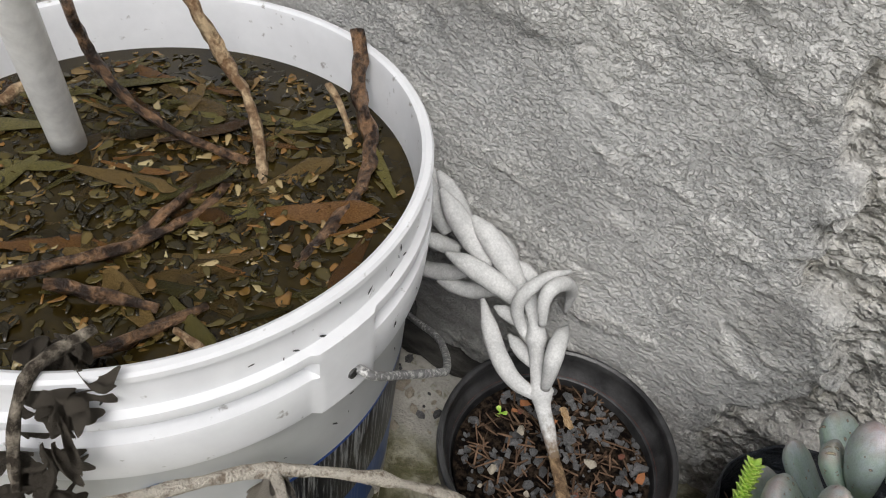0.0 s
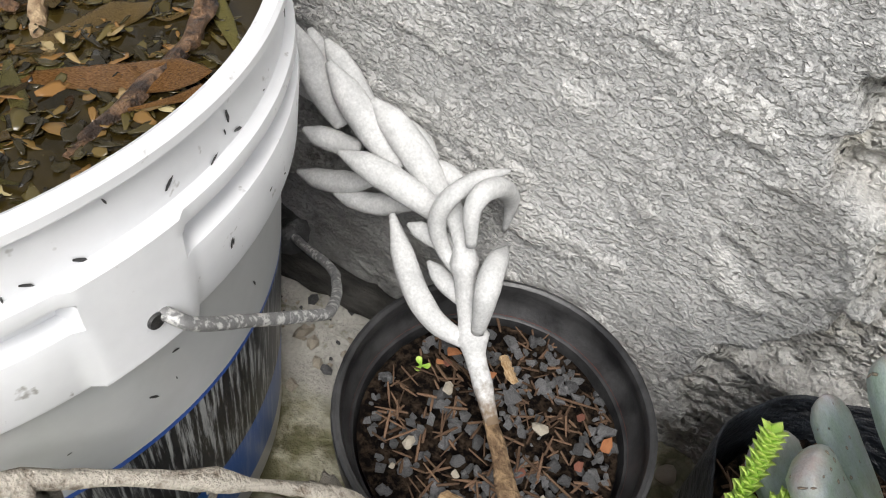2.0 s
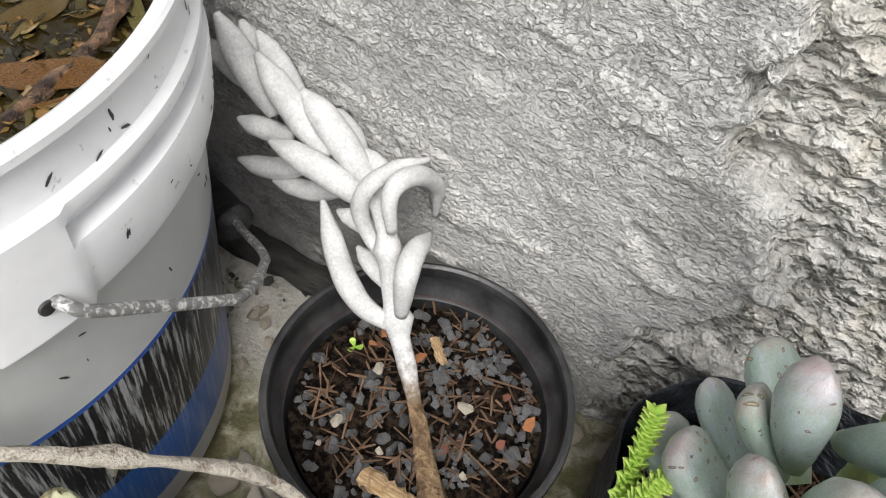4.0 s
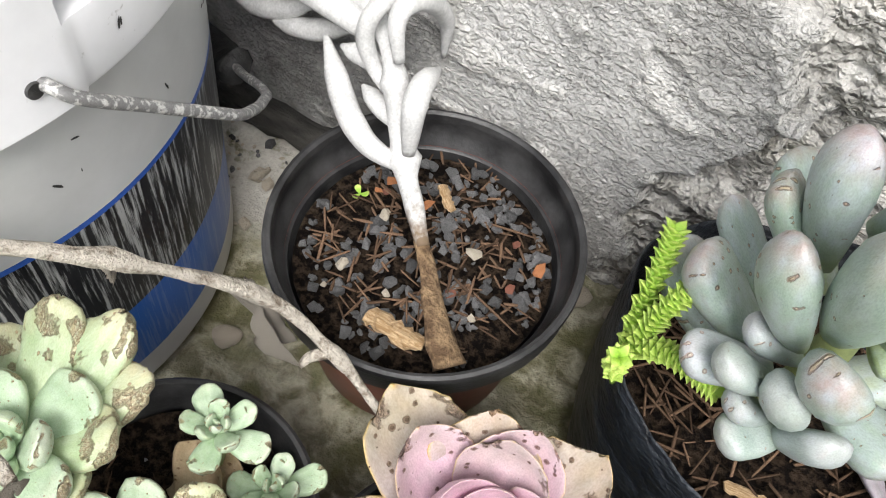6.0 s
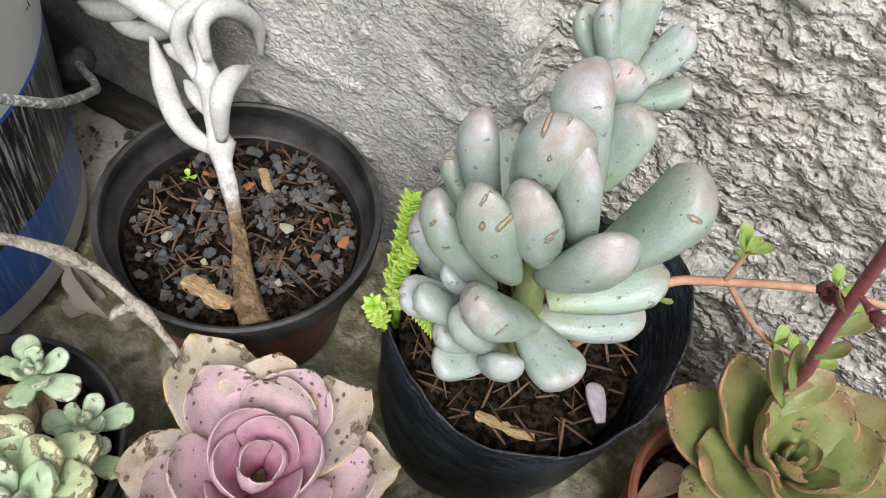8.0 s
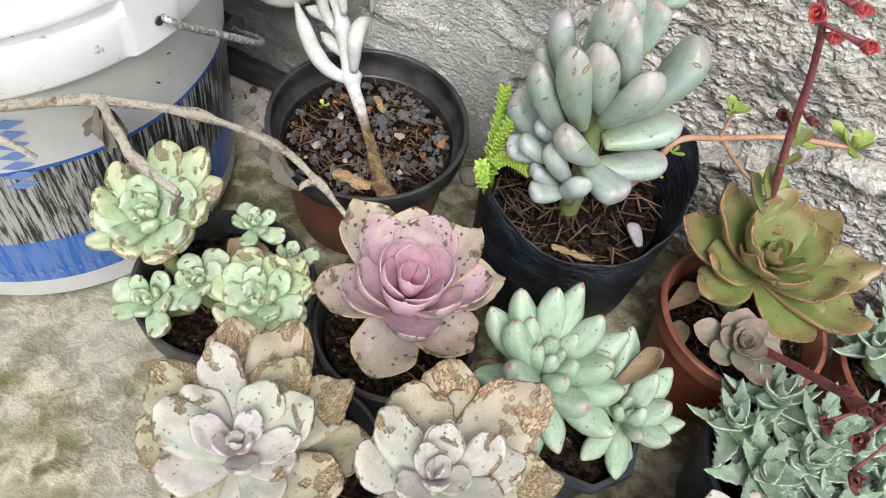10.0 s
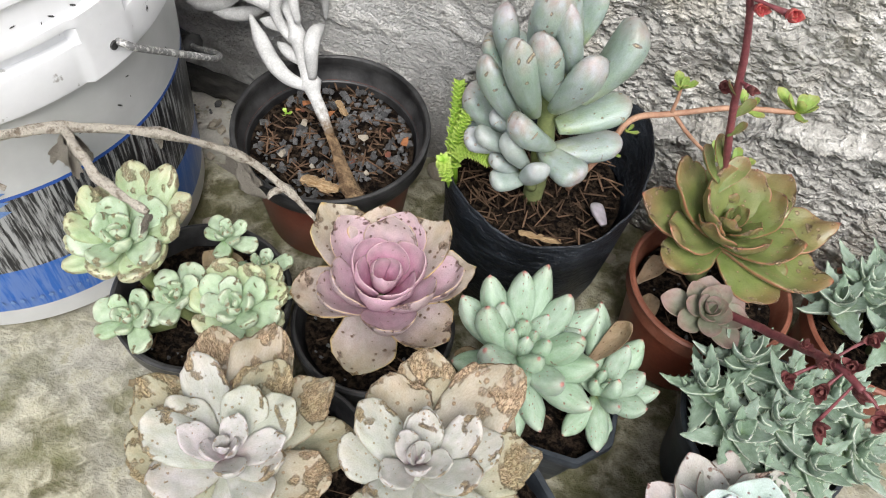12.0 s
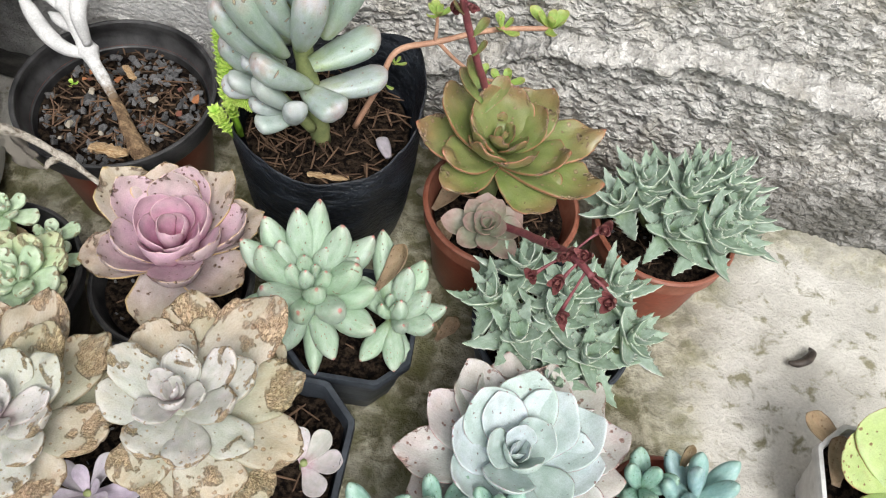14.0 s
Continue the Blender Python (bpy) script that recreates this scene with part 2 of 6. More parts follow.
M_FINGER_BLUE = leaf_material("blue_finger_leaf", (0.22, 0.36, 0.30), (0.27, 0.44, 0.44), (0.30, 0.44, 0.40), (0.3, 0.45, 0.4), 0.85, 0.95, 0.2, 0.0, (0.10, 0.16, 0.06), 0.3, 0.42, (0.48, 0.62, 0.64), 0.5)
M_PADDLE = leaf_material("paddle_leaf", (0.32, 0.44, 0.14), (0.40, 0.50, 0.19), (0.44, 0.50, 0.22), (0.40, 0.11, 0.07), 0.8, 0.90, 0.9, 0.3, (0.30, 0.16, 0.08), 0.8, 0.42, (0.52, 0.58, 0.36), 0.25)
M_LILAC = leaf_material("lilac_leaf", (0.36, 0.30, 0.36), (0.44, 0.38, 0.46), (0.46, 0.42, 0.46), (0.4, 0.34, 0.4), 0.7, 0.9, 0.3, 0.0, (0.3, 0.25, 0.25), 0.1, 0.5, (0.56, 0.52, 0.60), 0.4)
M_CRASSULA = leaf_material("lime_scale_leaf", (0.20, 0.38, 0.03), (0.34, 0.56, 0.06), (0.52, 0.68, 0.14), (0.46, 0.62, 0.12), 0.5, 0.9, 0.4, 0.0, (0.2, 0.3, 0.05), 0.0, 0.42, (0.5, 0.66, 0.2), 0.25)
M_SEDUM = leaf_material("yellow_green_leaf", (0.30, 0.36, 0.06), (0.27, 0.40, 0.08), (0.38, 0.40, 0.12), (0.48, 0.22, 0.10), 0.7, 0.8, 0.6, 0.1, (0.35, 0.2, 0.1), 0.3, 0.42, (0.5, 0.55, 0.3), 0.2)
M_PETAL = leaf_material("red_petal", (0.44, 0.09, 0.12), (0.52, 0.06, 0.07), (0.56, 0.16, 0.12), (0.48, 0.09, 0.13), 0.7, 0.8, 0.4, 0.0, (0.3, 0.1, 0.1), 0.2, 0.45, (0.62, 0.26, 0.26), 0.3)
M_DRY_PETAL = leaf_material("withered_petal", (0.10, 0.025, 0.025), (0.15, 0.032, 0.036), (0.20, 0.06, 0.055), (0.09, 0.025, 0.025), 0.6, 0.7, 0.6, 0.0, (0.08, 0.03, 0.025), 0.6, 0.7, (0.24, 0.10, 0.10), 0.3)
M_DEAD_LEAF = leaf_material("dead_leaf", (0.22, 0.15, 0.09), (0.32, 0.23, 0.14), (0.26, 0.18, 0.10), (0.2, 0.13, 0.08), 0.6, 0.8, 0.5, 0.4, (0.20, 0.12, 0.06), 0.8, 0.75, (0.44, 0.36, 0.26), 0.4)
M_ORANGE = leaf_material("orange_leaf", (0.60, 0.24, 0.05), (0.66, 0.30, 0.08), (0.70, 0.36, 0.12), (0.7, 0.3, 0.1), 0.7, 0.9, 0.3, 0.0, (0.4, 0.15, 0.05), 0.1, 0.45, (0.75, 0.5, 0.3), 0.2)
M_BLACK_POT = mottled("black_nursery_plastic", (0.014, 0.014, 0.015), (0.062, 0.062, 0.063), 55, 0.36, 0.4, 0.001, fine=9, gloss=0.5)
M_BROWN_POT = mottled("red_brown_plastic", (0.20, 0.046, 0.028), (0.28, 0.078, 0.05), 35, 0.4, 0.25, 0.0006, fine=9)
M_TERRA = mottled("terracotta_plastic", (0.20, 0.040, 0.020), (0.27, 0.062, 0.034), 30, 0.4, 0.3, 0.0008, fine=8)
M_TERRA_RIM = mottled("worn_terracotta_rim", (0.24, 0.075, 0.042), (0.33, 0.13, 0.085), 60, 0.5, 0.3, 0.0008)
M_GREY_POT = mottled("slate_grey_plastic", (0.022, 0.027, 0.034), (0.06, 0.07, 0.085), 40, 0.42, 0.3, 0.0006, fine=8, gloss=0.35)
M_WHITE_POT = mottled("dirty_white_plastic", (0.62, 0.62, 0.60), (0.74, 0.74, 0.73), 25, 0.45, 0.2, 0.0006)
M_BAG = mottled("black_film", (0.006, 0.008, 0.012), (0.045, 0.055, 0.07), 30, 0.4, 1.0, 0.006, (1, 1, 1.6), fine=5, lo=0.45, hi=0.75, gloss=0.5)
M_SOIL = mottled("dark_potting_soil", (0.008, 0.005, 0.004), (0.085, 0.058, 0.038), 240, 0.95, 1.0, 0.010, lo=0.44, hi=0.62, gloss=0.12)
M_STONE = mottled("grey_lava_gravel", (0.075, 0.075, 0.078), (0.42, 0.42, 0.425), 130, 0.8, 0.8, 0.0015, vary=0.6, gloss=0.3)
M_PALE_STONE = mottled("pale_stone", (0.42, 0.36, 0.27), (0.62, 0.57, 0.48), 120, 0.8, 0.6, 0.002)
M_RED_STONE = mottled("red_lava_stone", (0.22, 0.07, 0.04), (0.30, 0.13, 0.09), 120, 0.85, 0.6, 0.002)
M_ORANGE_CHIP = mottled("orange_clay_chip", (0.30, 0.10, 0.035), (0.50, 0.22, 0.09), 150, 0.7, 0.5, 0.001)
M_WOOD_CHIP = mottled("fresh_wood_chip", (0.36, 0.22, 0.10), (0.64, 0.47, 0.28), 5, 0.8, 0.5, 0.008, (0.6, 5, 5), fine=4, lo=0.4, hi=0.62)
M_STICK = mottled("brown_stem_wood", (0.12, 0.07, 0.035), (0.33, 0.22, 0.12), 150, 0.8, 1.0, 0.003, fine=4, lo=0.4, hi=0.62)
M_STRAW = mottled("dry_straw", (0.08, 0.04, 0.025), (0.34, 0.22, 0.14), 90, 0.8, 0.4, 0.001, vary=0.65, gloss=0.2)
M_WHITE_STEM = mottled("white_meal_coating", (0.54, 0.545, 0.54), (0.70, 0.70, 0.69), 90, 0.75, 0.35, 0.001, fine=8)
M_BARK = mottled("weathered_grey_twig", (0.27, 0.22, 0.17), (0.62, 0.57, 0.49), 210, 0.85, 1.0, 0.003, fine=4, lo=0.32, hi=0.52, gloss=0.2)
M_WET_TWIG = mottled("wet_brown_twig", (0.028, 0.015, 0.009), (0.28, 0.16, 0.085), 130, 0.3, 1.0, 0.004, fine=4, lo=0.42, hi=0.62)
M_WITHERED = mottled("withered_dark_leaf", (0.05, 0.04, 0.03), (0.40, 0.35, 0.28), 130, 0.85, 1.0, 0.004, lo=0.42, hi=0.64, gloss=0.2)
M_TAN_TWIG = mottled("peeling_tan_twig", (0.20, 0.11, 0.05), (0.58, 0.43, 0.26), 120, 0.55, 1.0, 0.004, fine=4, lo=0.4, hi=0.6)
M_WET_LEAF = mottled("sodden_leaf", (0.10, 0.062, 0.018), (0.50, 0.34, 0.13), 80, 0.16, 0.9, 0.003, vary=0.9)
M_WET_LEAF_ORANGE = mottled("sodden_orange_leaf", (0.15, 0.065, 0.016), (0.50, 0.25, 0.08), 60, 0.2, 0.9, 0.003, vary=0.85)
M_WET_LEAF_GREEN = mottled("slimy_olive_leaf", (0.11, 0.10, 0.022), (0.44, 0.38, 0.13), 60, 0.2, 0.9, 0.003, vary=0.85)
M_PIPE = mottled("white_pvc", (0.78, 0.78, 0.75), (0.85, 0.85, 0.83), 20, 0.35, 0.15, 0.0005)
M_WIRE = mottled("flaking_galvanised_wire", (0.20, 0.20, 0.20), (0.62, 0.62, 0.60), 330, 0.4, 0.6, 0.0008, metal=0.2, lo=0.50, hi=0.60)
M_GRIP = mottled("black_grip_plastic", (0.012, 0.012, 0.012), (0.05, 0.05, 0.05), 80, 0.5, 0.6, 0.002)
M_STEM_RED = mottled("plum_red_stem", (0.16, 0.035, 0.045), (0.27, 0.08, 0.09), 120, 0.5, 0.4, 0.001)
M_STEM_PINK = mottled("pinkish_tan_stem", (0.42, 0.22, 0.14), (0.55, 0.33, 0.22), 120, 0.6, 0.4, 0.001)
M_STEM_GREEN = mottled("pale_green_stem", (0.24, 0.30, 0.12), (0.34, 0.38, 0.16), 90, 0.55, 0.4, 0.001)
M_SLUG = mottled("dark_brown_slug_skin", (0.03, 0.022, 0.018), (0.09, 0.07, 0.055), 200, 0.4, 0.5, 0.001)
M_BLACK_BEAM = mottled("damp_black_board", (0.015, 0.014, 0.012), (0.07, 0.066, 0.058), 40, 0.7, 0.9, 0.006, (1, 3, 3))


def dirty_foot():
    """The white coating with soil splashed up its lowest end."""
    m = M_WHITE_STEM.copy()
    nt = m.node_tree
    b = nt.nodes["Principled BSDF"]
    white = b.inputs["Base Color"].links[0].from_socket
    at = nt.nodes.new("ShaderNodeAttribute")
    at.attribute_name = "along"
    n = noise_node(nt, 180, 4)
    reach = maths(nt, "ADD", at.outputs["Fac"], maths(nt, "MULTIPLY", maths(nt, "SUBTRACT", n.outputs[0], 0.5), 0.22))
    nt.links.new(mixed(nt, ramp(nt, reach, 0.02, 0.13), (0.17, 0.12, 0.075), white), b.inputs["Base Color"])
    return m


M_WHITE_FOOT = dirty_foot()


def wall_material():
    m, nt, b = node_material("cement_render", 0.88)
    at = nt.nodes.new("ShaderNodeAttribute")
    at.attribute_name = "plaster"
    st = nt.nodes.new("ShaderNodeAttribute")
    st.attribute_name = "darkening"
    n1, n2, n3 = noise_node(nt, 9), noise_node(nt, 70), noise_node(nt, 420, 3)
    n4 = noise_node(nt, 26, stretch=(1, 1, 0.6), distort=0.6)
    warp = noise_node(nt, 90, 3)
    tc = nt.nodes.new("ShaderNodeTexCoord")
    bent = nt.nodes.new("ShaderNodeVectorMath")
    bent.operation = "MULTIPLY_ADD"
    bent.inputs[1].default_value = (0.012, 0.012, 0.010)
    nt.links.new(warp.outputs["Color"], bent.inputs[0])
    nt.links.new(tc.outputs["Object"], bent.inputs[2])

    def grit(scale):
        v = nt.nodes.new("ShaderNodeTexVoronoi")
        v.feature, v.inputs["Scale"].default_value = "SMOOTH_F1", scale
        v.inputs["Smoothness"].default_value = 0.25
        mp = nt.nodes.new("ShaderNodeMapping")
        mp.inputs["Scale"].default_value = (0.75, 1, 1.25)
        nt.links.new(bent.outputs[0], mp.inputs["Vector"])
        nt.links.new(mp.outputs[0], v.inputs["Vector"])
        return v
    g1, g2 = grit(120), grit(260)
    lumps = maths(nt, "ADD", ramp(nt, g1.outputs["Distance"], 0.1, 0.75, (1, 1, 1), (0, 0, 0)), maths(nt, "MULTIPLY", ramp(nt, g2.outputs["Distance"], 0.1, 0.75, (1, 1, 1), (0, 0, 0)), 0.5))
    # trowel ridges: thin, nearly level crusts
    ridge = noise_node(nt, 1.0, 4, 0.6, stretch=(230, 230, 310), distort=0.1)
    flake = noise_node(nt, 1.0, 5, 0.6, stretch=(40, 40, 62), distort=0.2)
    drag = ramp(nt, noise_node(nt, 13, 5).outputs[0], 0.36, 0.60)
    crust = maths(nt, "ADD", maths(nt, "MULTIPLY", ramp(nt, ridge.outputs[0], 0.47, 0.57), maths(nt, "ADD", drag, 0.2)), maths(nt, "MULTIPLY", ramp(nt, flake.outputs[0], 0.54, 0.60), 0.45))
    rough_stone = mixed(nt, ramp(nt, n2.outputs[0], 0.36, 0.62), (0.46, 0.45, 0.42), (0.80, 0.785, 0.745))
    rough_stone = mixed(nt, maths(nt, "MULTIPLY", ramp(nt, n4.outputs[0], 0.5, 0.75), 0.7), rough_stone, (0.64, 0.59, 0.48))
    # shade in the crevices between lumps, multiplied into the rubble colour
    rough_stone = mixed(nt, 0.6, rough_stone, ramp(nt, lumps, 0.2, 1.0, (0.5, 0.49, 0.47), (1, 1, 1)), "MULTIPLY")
    smooth = mixed(nt, ramp(nt, n1.outputs[0], 0.38, 0.60), (0.42, 0.417, 0.405), (0.67, 0.666, 0.65))
    smooth = mixed(nt, maths(nt, "MULTIPLY", ramp(nt, n4.outputs[0], 0.45, 0.7), 0.5), smooth, (0.66, 0.65, 0.625))
    smooth = mixed(nt, maths(nt, "MULTIPLY", crust, 0.45), smooth, (0.76, 0.75, 0.725))
    sp = nt.nodes.new("ShaderNodeAttribute")
    sp.attribute_name = "splash"
    smooth = mixed(nt, maths(nt, "MULTIPLY", sp.outputs["Fac"], 0.7), smooth, (0.72, 0.71, 0.68))
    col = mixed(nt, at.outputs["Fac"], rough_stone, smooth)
    # areas of the wall set darker, broken up by the blotchy noise
    darkening = maths(nt, "MULTIPLY", st.outputs["Fac"], ramp(nt, n4.outputs[0], 0.25, 0.6))
    col = mixed(nt, maths(nt, "MULTIPLY", darkening, 0.85), col, (0.10, 0.10, 0.088))
    col = mixed(nt, 0.6, col, ramp(nt, n3.outputs[0], 0.32, 0.66, (0.68, 0.68, 0.68), (1.05, 1.05, 1.05)), "MULTIPLY")
    nt.links.new(col, b.inputs["Base Color"])
    rough_h = maths(nt, "ADD", maths(nt, "MULTIPLY", lumps, 0.9), n2.outputs[0])
    smooth_h = maths(nt, "ADD", maths(nt, "MULTIPLY", crust, 0.42), maths(nt, "MULTIPLY", n2.outputs[0], 0.7))
    pick = nt.nodes.new("ShaderNodeMix")
    nt.links.new(at.outputs["Fac"], pick.inputs[0])
    nt.links.new(rough_h, pick.inputs[2])
    nt.links.new(smooth_h, pick.inputs[3])
    bump(nt, b, maths(nt, "ADD", pick.outputs[0], maths(nt, "MULTIPLY", n3.outputs[0], 0.55)), 1.0, 0.0045)
    return m


def floor_material():
    m, nt, b = node_material("mossy_concrete", 0.72)
    mo = nt.nodes.new("ShaderNodeAttribute")
    mo.attribute_name = "moss"
    n1, n2, n3 = noise_node(nt, 12), noise_node(nt, 60, distort=0.4), noise_node(nt, 420, 3)
    pale = mixed(nt, ramp(nt, n1.outputs[0], 0.35, 0.65), (0.47, 0.455, 0.405), (0.70, 0.685, 0.63))
    pale = mixed(nt, ramp(nt, n2.outputs[0], 0.55, 0.66), pale, (0.24, 0.225, 0.145))
    damp = mixed(nt, ramp(nt, n2.outputs[0], 0.42, 0.60), (0.14, 0.13, 0.065), (0.50, 0.475, 0.355))
    moss_at = ramp(nt, maths(nt, "ADD", mo.outputs["Fac"], maths(nt, "MULTIPLY", maths(nt, "SUBTRACT", n1.outputs[0], 0.5), 0.9)), 0.35, 0.7)
    col = mixed(nt, moss_at, pale, damp)
    green = maths(nt, "MULTIPLY", moss_at, ramp(nt, noise_node(nt, 34, 4).outputs[0], 0.47, 0.60))
    col = mixed(nt, maths(nt, "MULTIPLY", green, 0.7), col, (0.13, 0.13, 0.045))
    col = mixed(nt, 0.45, col, ramp(nt, n3.outputs[0], 0.3, 0.7, (0.6, 0.6, 0.6), (1, 1, 1)), "MULTIPLY")
    nt.links.new(col, b.inputs["Base Color"])
    nt.links.new(ramp(nt, moss_at, 0, 1, (0.75,) * 3, (0.5,) * 3), b.inputs["Roughness"])
    bump(nt, b, maths(nt, "ADD", n2.outputs[0], maths(nt, "MULTIPLY", n3.outputs[0], 0.4)), 0.9, 0.004)
    return m


def bucket_material():
    """White plastic with a printed sleeve: blue hairline, scratched black field, blue band."""
    m, nt, b = node_material("printed_white_plastic", 0.32)
    at = nt.nodes.new("ShaderNodeAttribute")
    at.attribute_name = "print_height"
    h = at.outputs["Fac"]
    n1, n2 = noise_node(nt, 30), noise_node(nt, 130, 3)
    sc = noise_node(nt, 1, 4, 0.7, stretch=(420, 420, 14))
    white = mixed(nt, ramp(nt, n1.outputs[0], 0.3, 0.7), (0.68, 0.69, 0.71), (0.78, 0.79, 0.81))
    grime = maths(nt, "MULTIPLY", ramp(nt, n2.outputs[0], 0.66, 0.74), 0.6)
    white = mixed(nt, grime, white, (0.10, 0.08, 0.05))
    # the plastic below the collar has a greyer white
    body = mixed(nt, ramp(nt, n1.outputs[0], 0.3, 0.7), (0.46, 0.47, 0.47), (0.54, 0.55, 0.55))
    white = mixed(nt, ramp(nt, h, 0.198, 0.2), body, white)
    wobble = maths(nt, "ADD", h, maths(nt, "MULTIPLY", maths(nt, "SUBTRACT", n1.outputs[0], 0.5), 0.001))

    def band(lo, hi):
        return maths(nt, "MULTIPLY", maths(nt, "GREATER_THAN", wobble, lo), maths(nt, "LESS_THAN", wobble, hi))
    ang = nt.nodes.new("ShaderNodeAttribute")
    ang.attribute_name = "print_turn"
    scratch = ramp(nt, maths(nt, "ADD", sc.outputs[0], ang.outputs["Fac"]), 0.54, 0.66)
    black = mixed(nt, scratch, (0.016, 0.017, 0.020), (0.34, 0.35, 0.35))
    col = mixed(nt, band(0.068, 0.139), white, black)
    blue = mixed(nt, maths(nt, "MULTIPLY", scratch, 0.2), (0.016, 0.11, 0.42), (0.42, 0.48, 0.55))
    col = mixed(nt, band(0.022, 0.068), col, blue)
    col = mixed(nt, band(0.137, 0.140), col, (0.03, 0.10, 0.40))
    nt.links.new(col, b.inputs["Base Color"])
    bump(nt, b, maths(nt, "ADD", n1.outputs[0], maths(nt, "MULTIPLY", n2.outputs[0], 0.3)), 0.12, 0.001)
    return m


def water_material():
    m, nt, b = node_material("brown_water", 0.04)
    b.inputs["IOR"].default_value = 1.33
    n1, n2 = noise_node(nt, 30), noise_node(nt, 9, 3)
    nt.links.new(mixed(nt, ramp(nt, n1.outputs[0], 0.35, 0.7), (0.006, 0.004, 0.001), (0.04, 0.028, 0.007)), b.inputs["Base Color"])
    bump(nt, b, n2.outputs[0], 0.3, 0.006)
    return m


M_WALL, M_FLOOR, M_BUCKET, M_WATER = wall_material(), floor_material(), bucket_material(), water_material()
def bits_material():
    """Small wet fragments, each of its own colour."""
    m, nt, b = node_material("wet_fragments", 0.25)
    g = nt.nodes.new("ShaderNodeNewGeometry")
    c = nt.nodes.new("ShaderNodeValToRGB")
    c.color_ramp.interpolation = "LINEAR"
    for k, (p, v) in enumerate(((0.0, (0.012, 0.009, 0.003)), (0.45, (0.03, 0.023, 0.006)), (0.75, (0.09, 0.07, 0.02)), (0.92, (0.22, 0.11, 0.03)), (1.0, (0.42, 0.36, 0.19)))):
        e = c.color_ramp.elements[k] if k < 2 else c.color_ramp.elements.new(p)
        e.position, e.color = p, (*v, 1)
    nt.links.new(g.outputs["Random Per Island"], c.inputs[0])
    nt.links.new(c.outputs[0], b.inputs["Base Color"])
    return m


M_BITS = bits_material()
M_INK = mottled("faded_blue_ink", (0.10, 0.20, 0.46), (0.18, 0.30, 0.55), 80, 0.5, 0.1, 0.0005)


# ---- mesh helpers ----
def mesh_of(name, verts, faces, material, smooth=True, **attributes):
    me = bpy.data.meshes.new(name)
    me.from_pydata([tuple(v) for v in verts], [], faces)
    me.materials.append(material)
    me.polygons.foreach_set("use_smooth", [smooth] * len(me.polygons))
    for key, values in attributes.items():
        a = me.attributes.new(key, "FLOAT", "POINT")
        a.data.foreach_set("value", np.asarray(values, dtype=np.float32))
    me.update()
    return me


def thing(name, place, label, category, group="", turn=0.0):
    ob = new(name)
    ob.matrix_world = pose(*place, 0, 0, turn)
    ob.empty_display_size = 0.02
    return tagged(ob, label, category, group)


def part(name, me, parent, m=None, label=""):
    ob = new(name, me)
    ob.parent = parent
    if m is not None:
        ob.matrix_basis = m
    return tagged(ob, label)


def lathe(name, profile, material, segments=64, square=0.0, corner=0.0, attribute=None):
    """Spin (radius, height) pairs; square > 0 turns the circle into a rounded, corner-cut square."""
    verts, faces, n = [], [], segments
    for r, z in profile:
        for k in range(n):
            a = 2 * math.pi * k / n
            s = 1.0
            if square:
                c, d = abs(math.cos(a)), abs(math.sin(a))
                s = min(1 / max(c, d, 1e-6), corner / (c + d))
            verts.append((r * s * math.cos(a), r * s * math.sin(a), z))
    for i in range(len(profile) - 1):
        for k in range(n):
            faces.append((i * n + k, i * n + (k + 1) % n, (i + 1) * n + (k + 1) % n, (i + 1) * n + k))
    me = mesh_of(name, verts, faces, material)
    me.set_sharp_from_angle(angle=radians(38))
    return me


def smooth_line(points, steps):
    """Catmull-Rom through points."""
    p = [Vector(q) for q in points]
    p = [p[0] * 2 - p[1]] + p + [p[-1] * 2 - p[-2]]
    out = []
    for i in range(1, len(p) - 2):
        for k in range(steps):
            t = k / steps
            out.append(0.5 * (2 * p[i] + (p[i + 1] - p[i - 1]) * t + (2 * p[i - 1] - 5 * p[i] + 4 * p[i + 1] - p[i + 2]) * t * t
                              + (3 * p[i] - p[i - 1] - 3 * p[i + 1] + p[i + 2]) * t ** 3))
    out.append(p[-2])
    return out


def tube(name, points, radii, material, sides=10, steps=6, rough=0.0, flat=1.0, seed=0, knots=()):
    """A round, tapering limb along points; rough: unevenness as a share of its radius."""
    line = smooth_line(points, steps)
    n = len(line)
    rad = np.interp(np.linspace(0, 1, n), np.linspace(0, 1, len(radii)), radii)
    verts, faces, along, rim = [], [], [], []
    side = Vector((0.3, 0.2, 1)).normalized()
    for i, p in enumerate(line):
        d = (line[min(i + 1, n - 1)] - line[max(i - 1, 0)]).normalized()
        x = side.cross(d).normalized()
        y = d.cross(x)
        side = y
        k2 = 1.0 + sum(0.55 * math.exp(-((i / (n - 1) - q) / 0.025) ** 2) for q in knots)
        for k in range(sides):
            a = 2 * math.pi * k / sides
            q = p + Vector((seed, 0, 0))
            w = rad[i] * k2 * (1 + rough * noise.noise(Vector((q.x * 90, q.y * 90, q.z * 90 + a * 1.3))) * 1.6)
            verts.append(p + x * (math.cos(a) * w) + y * (math.sin(a) * w * flat))
            along.append(i / (n - 1))
            rim.append(0.0)
    for i in range(n - 1):
        for k in range(sides):
            faces.append((i * sides + k, i * sides + (k + 1) % sides, (i + 1) * sides + (k + 1) % sides, (i + 1) * sides + k))
    faces.append(tuple(reversed(range(sides))))
    faces.append(tuple(range((n - 1) * sides, n * sides)))
    return mesh_of(name, verts, faces, material, along=along, rim=rim)


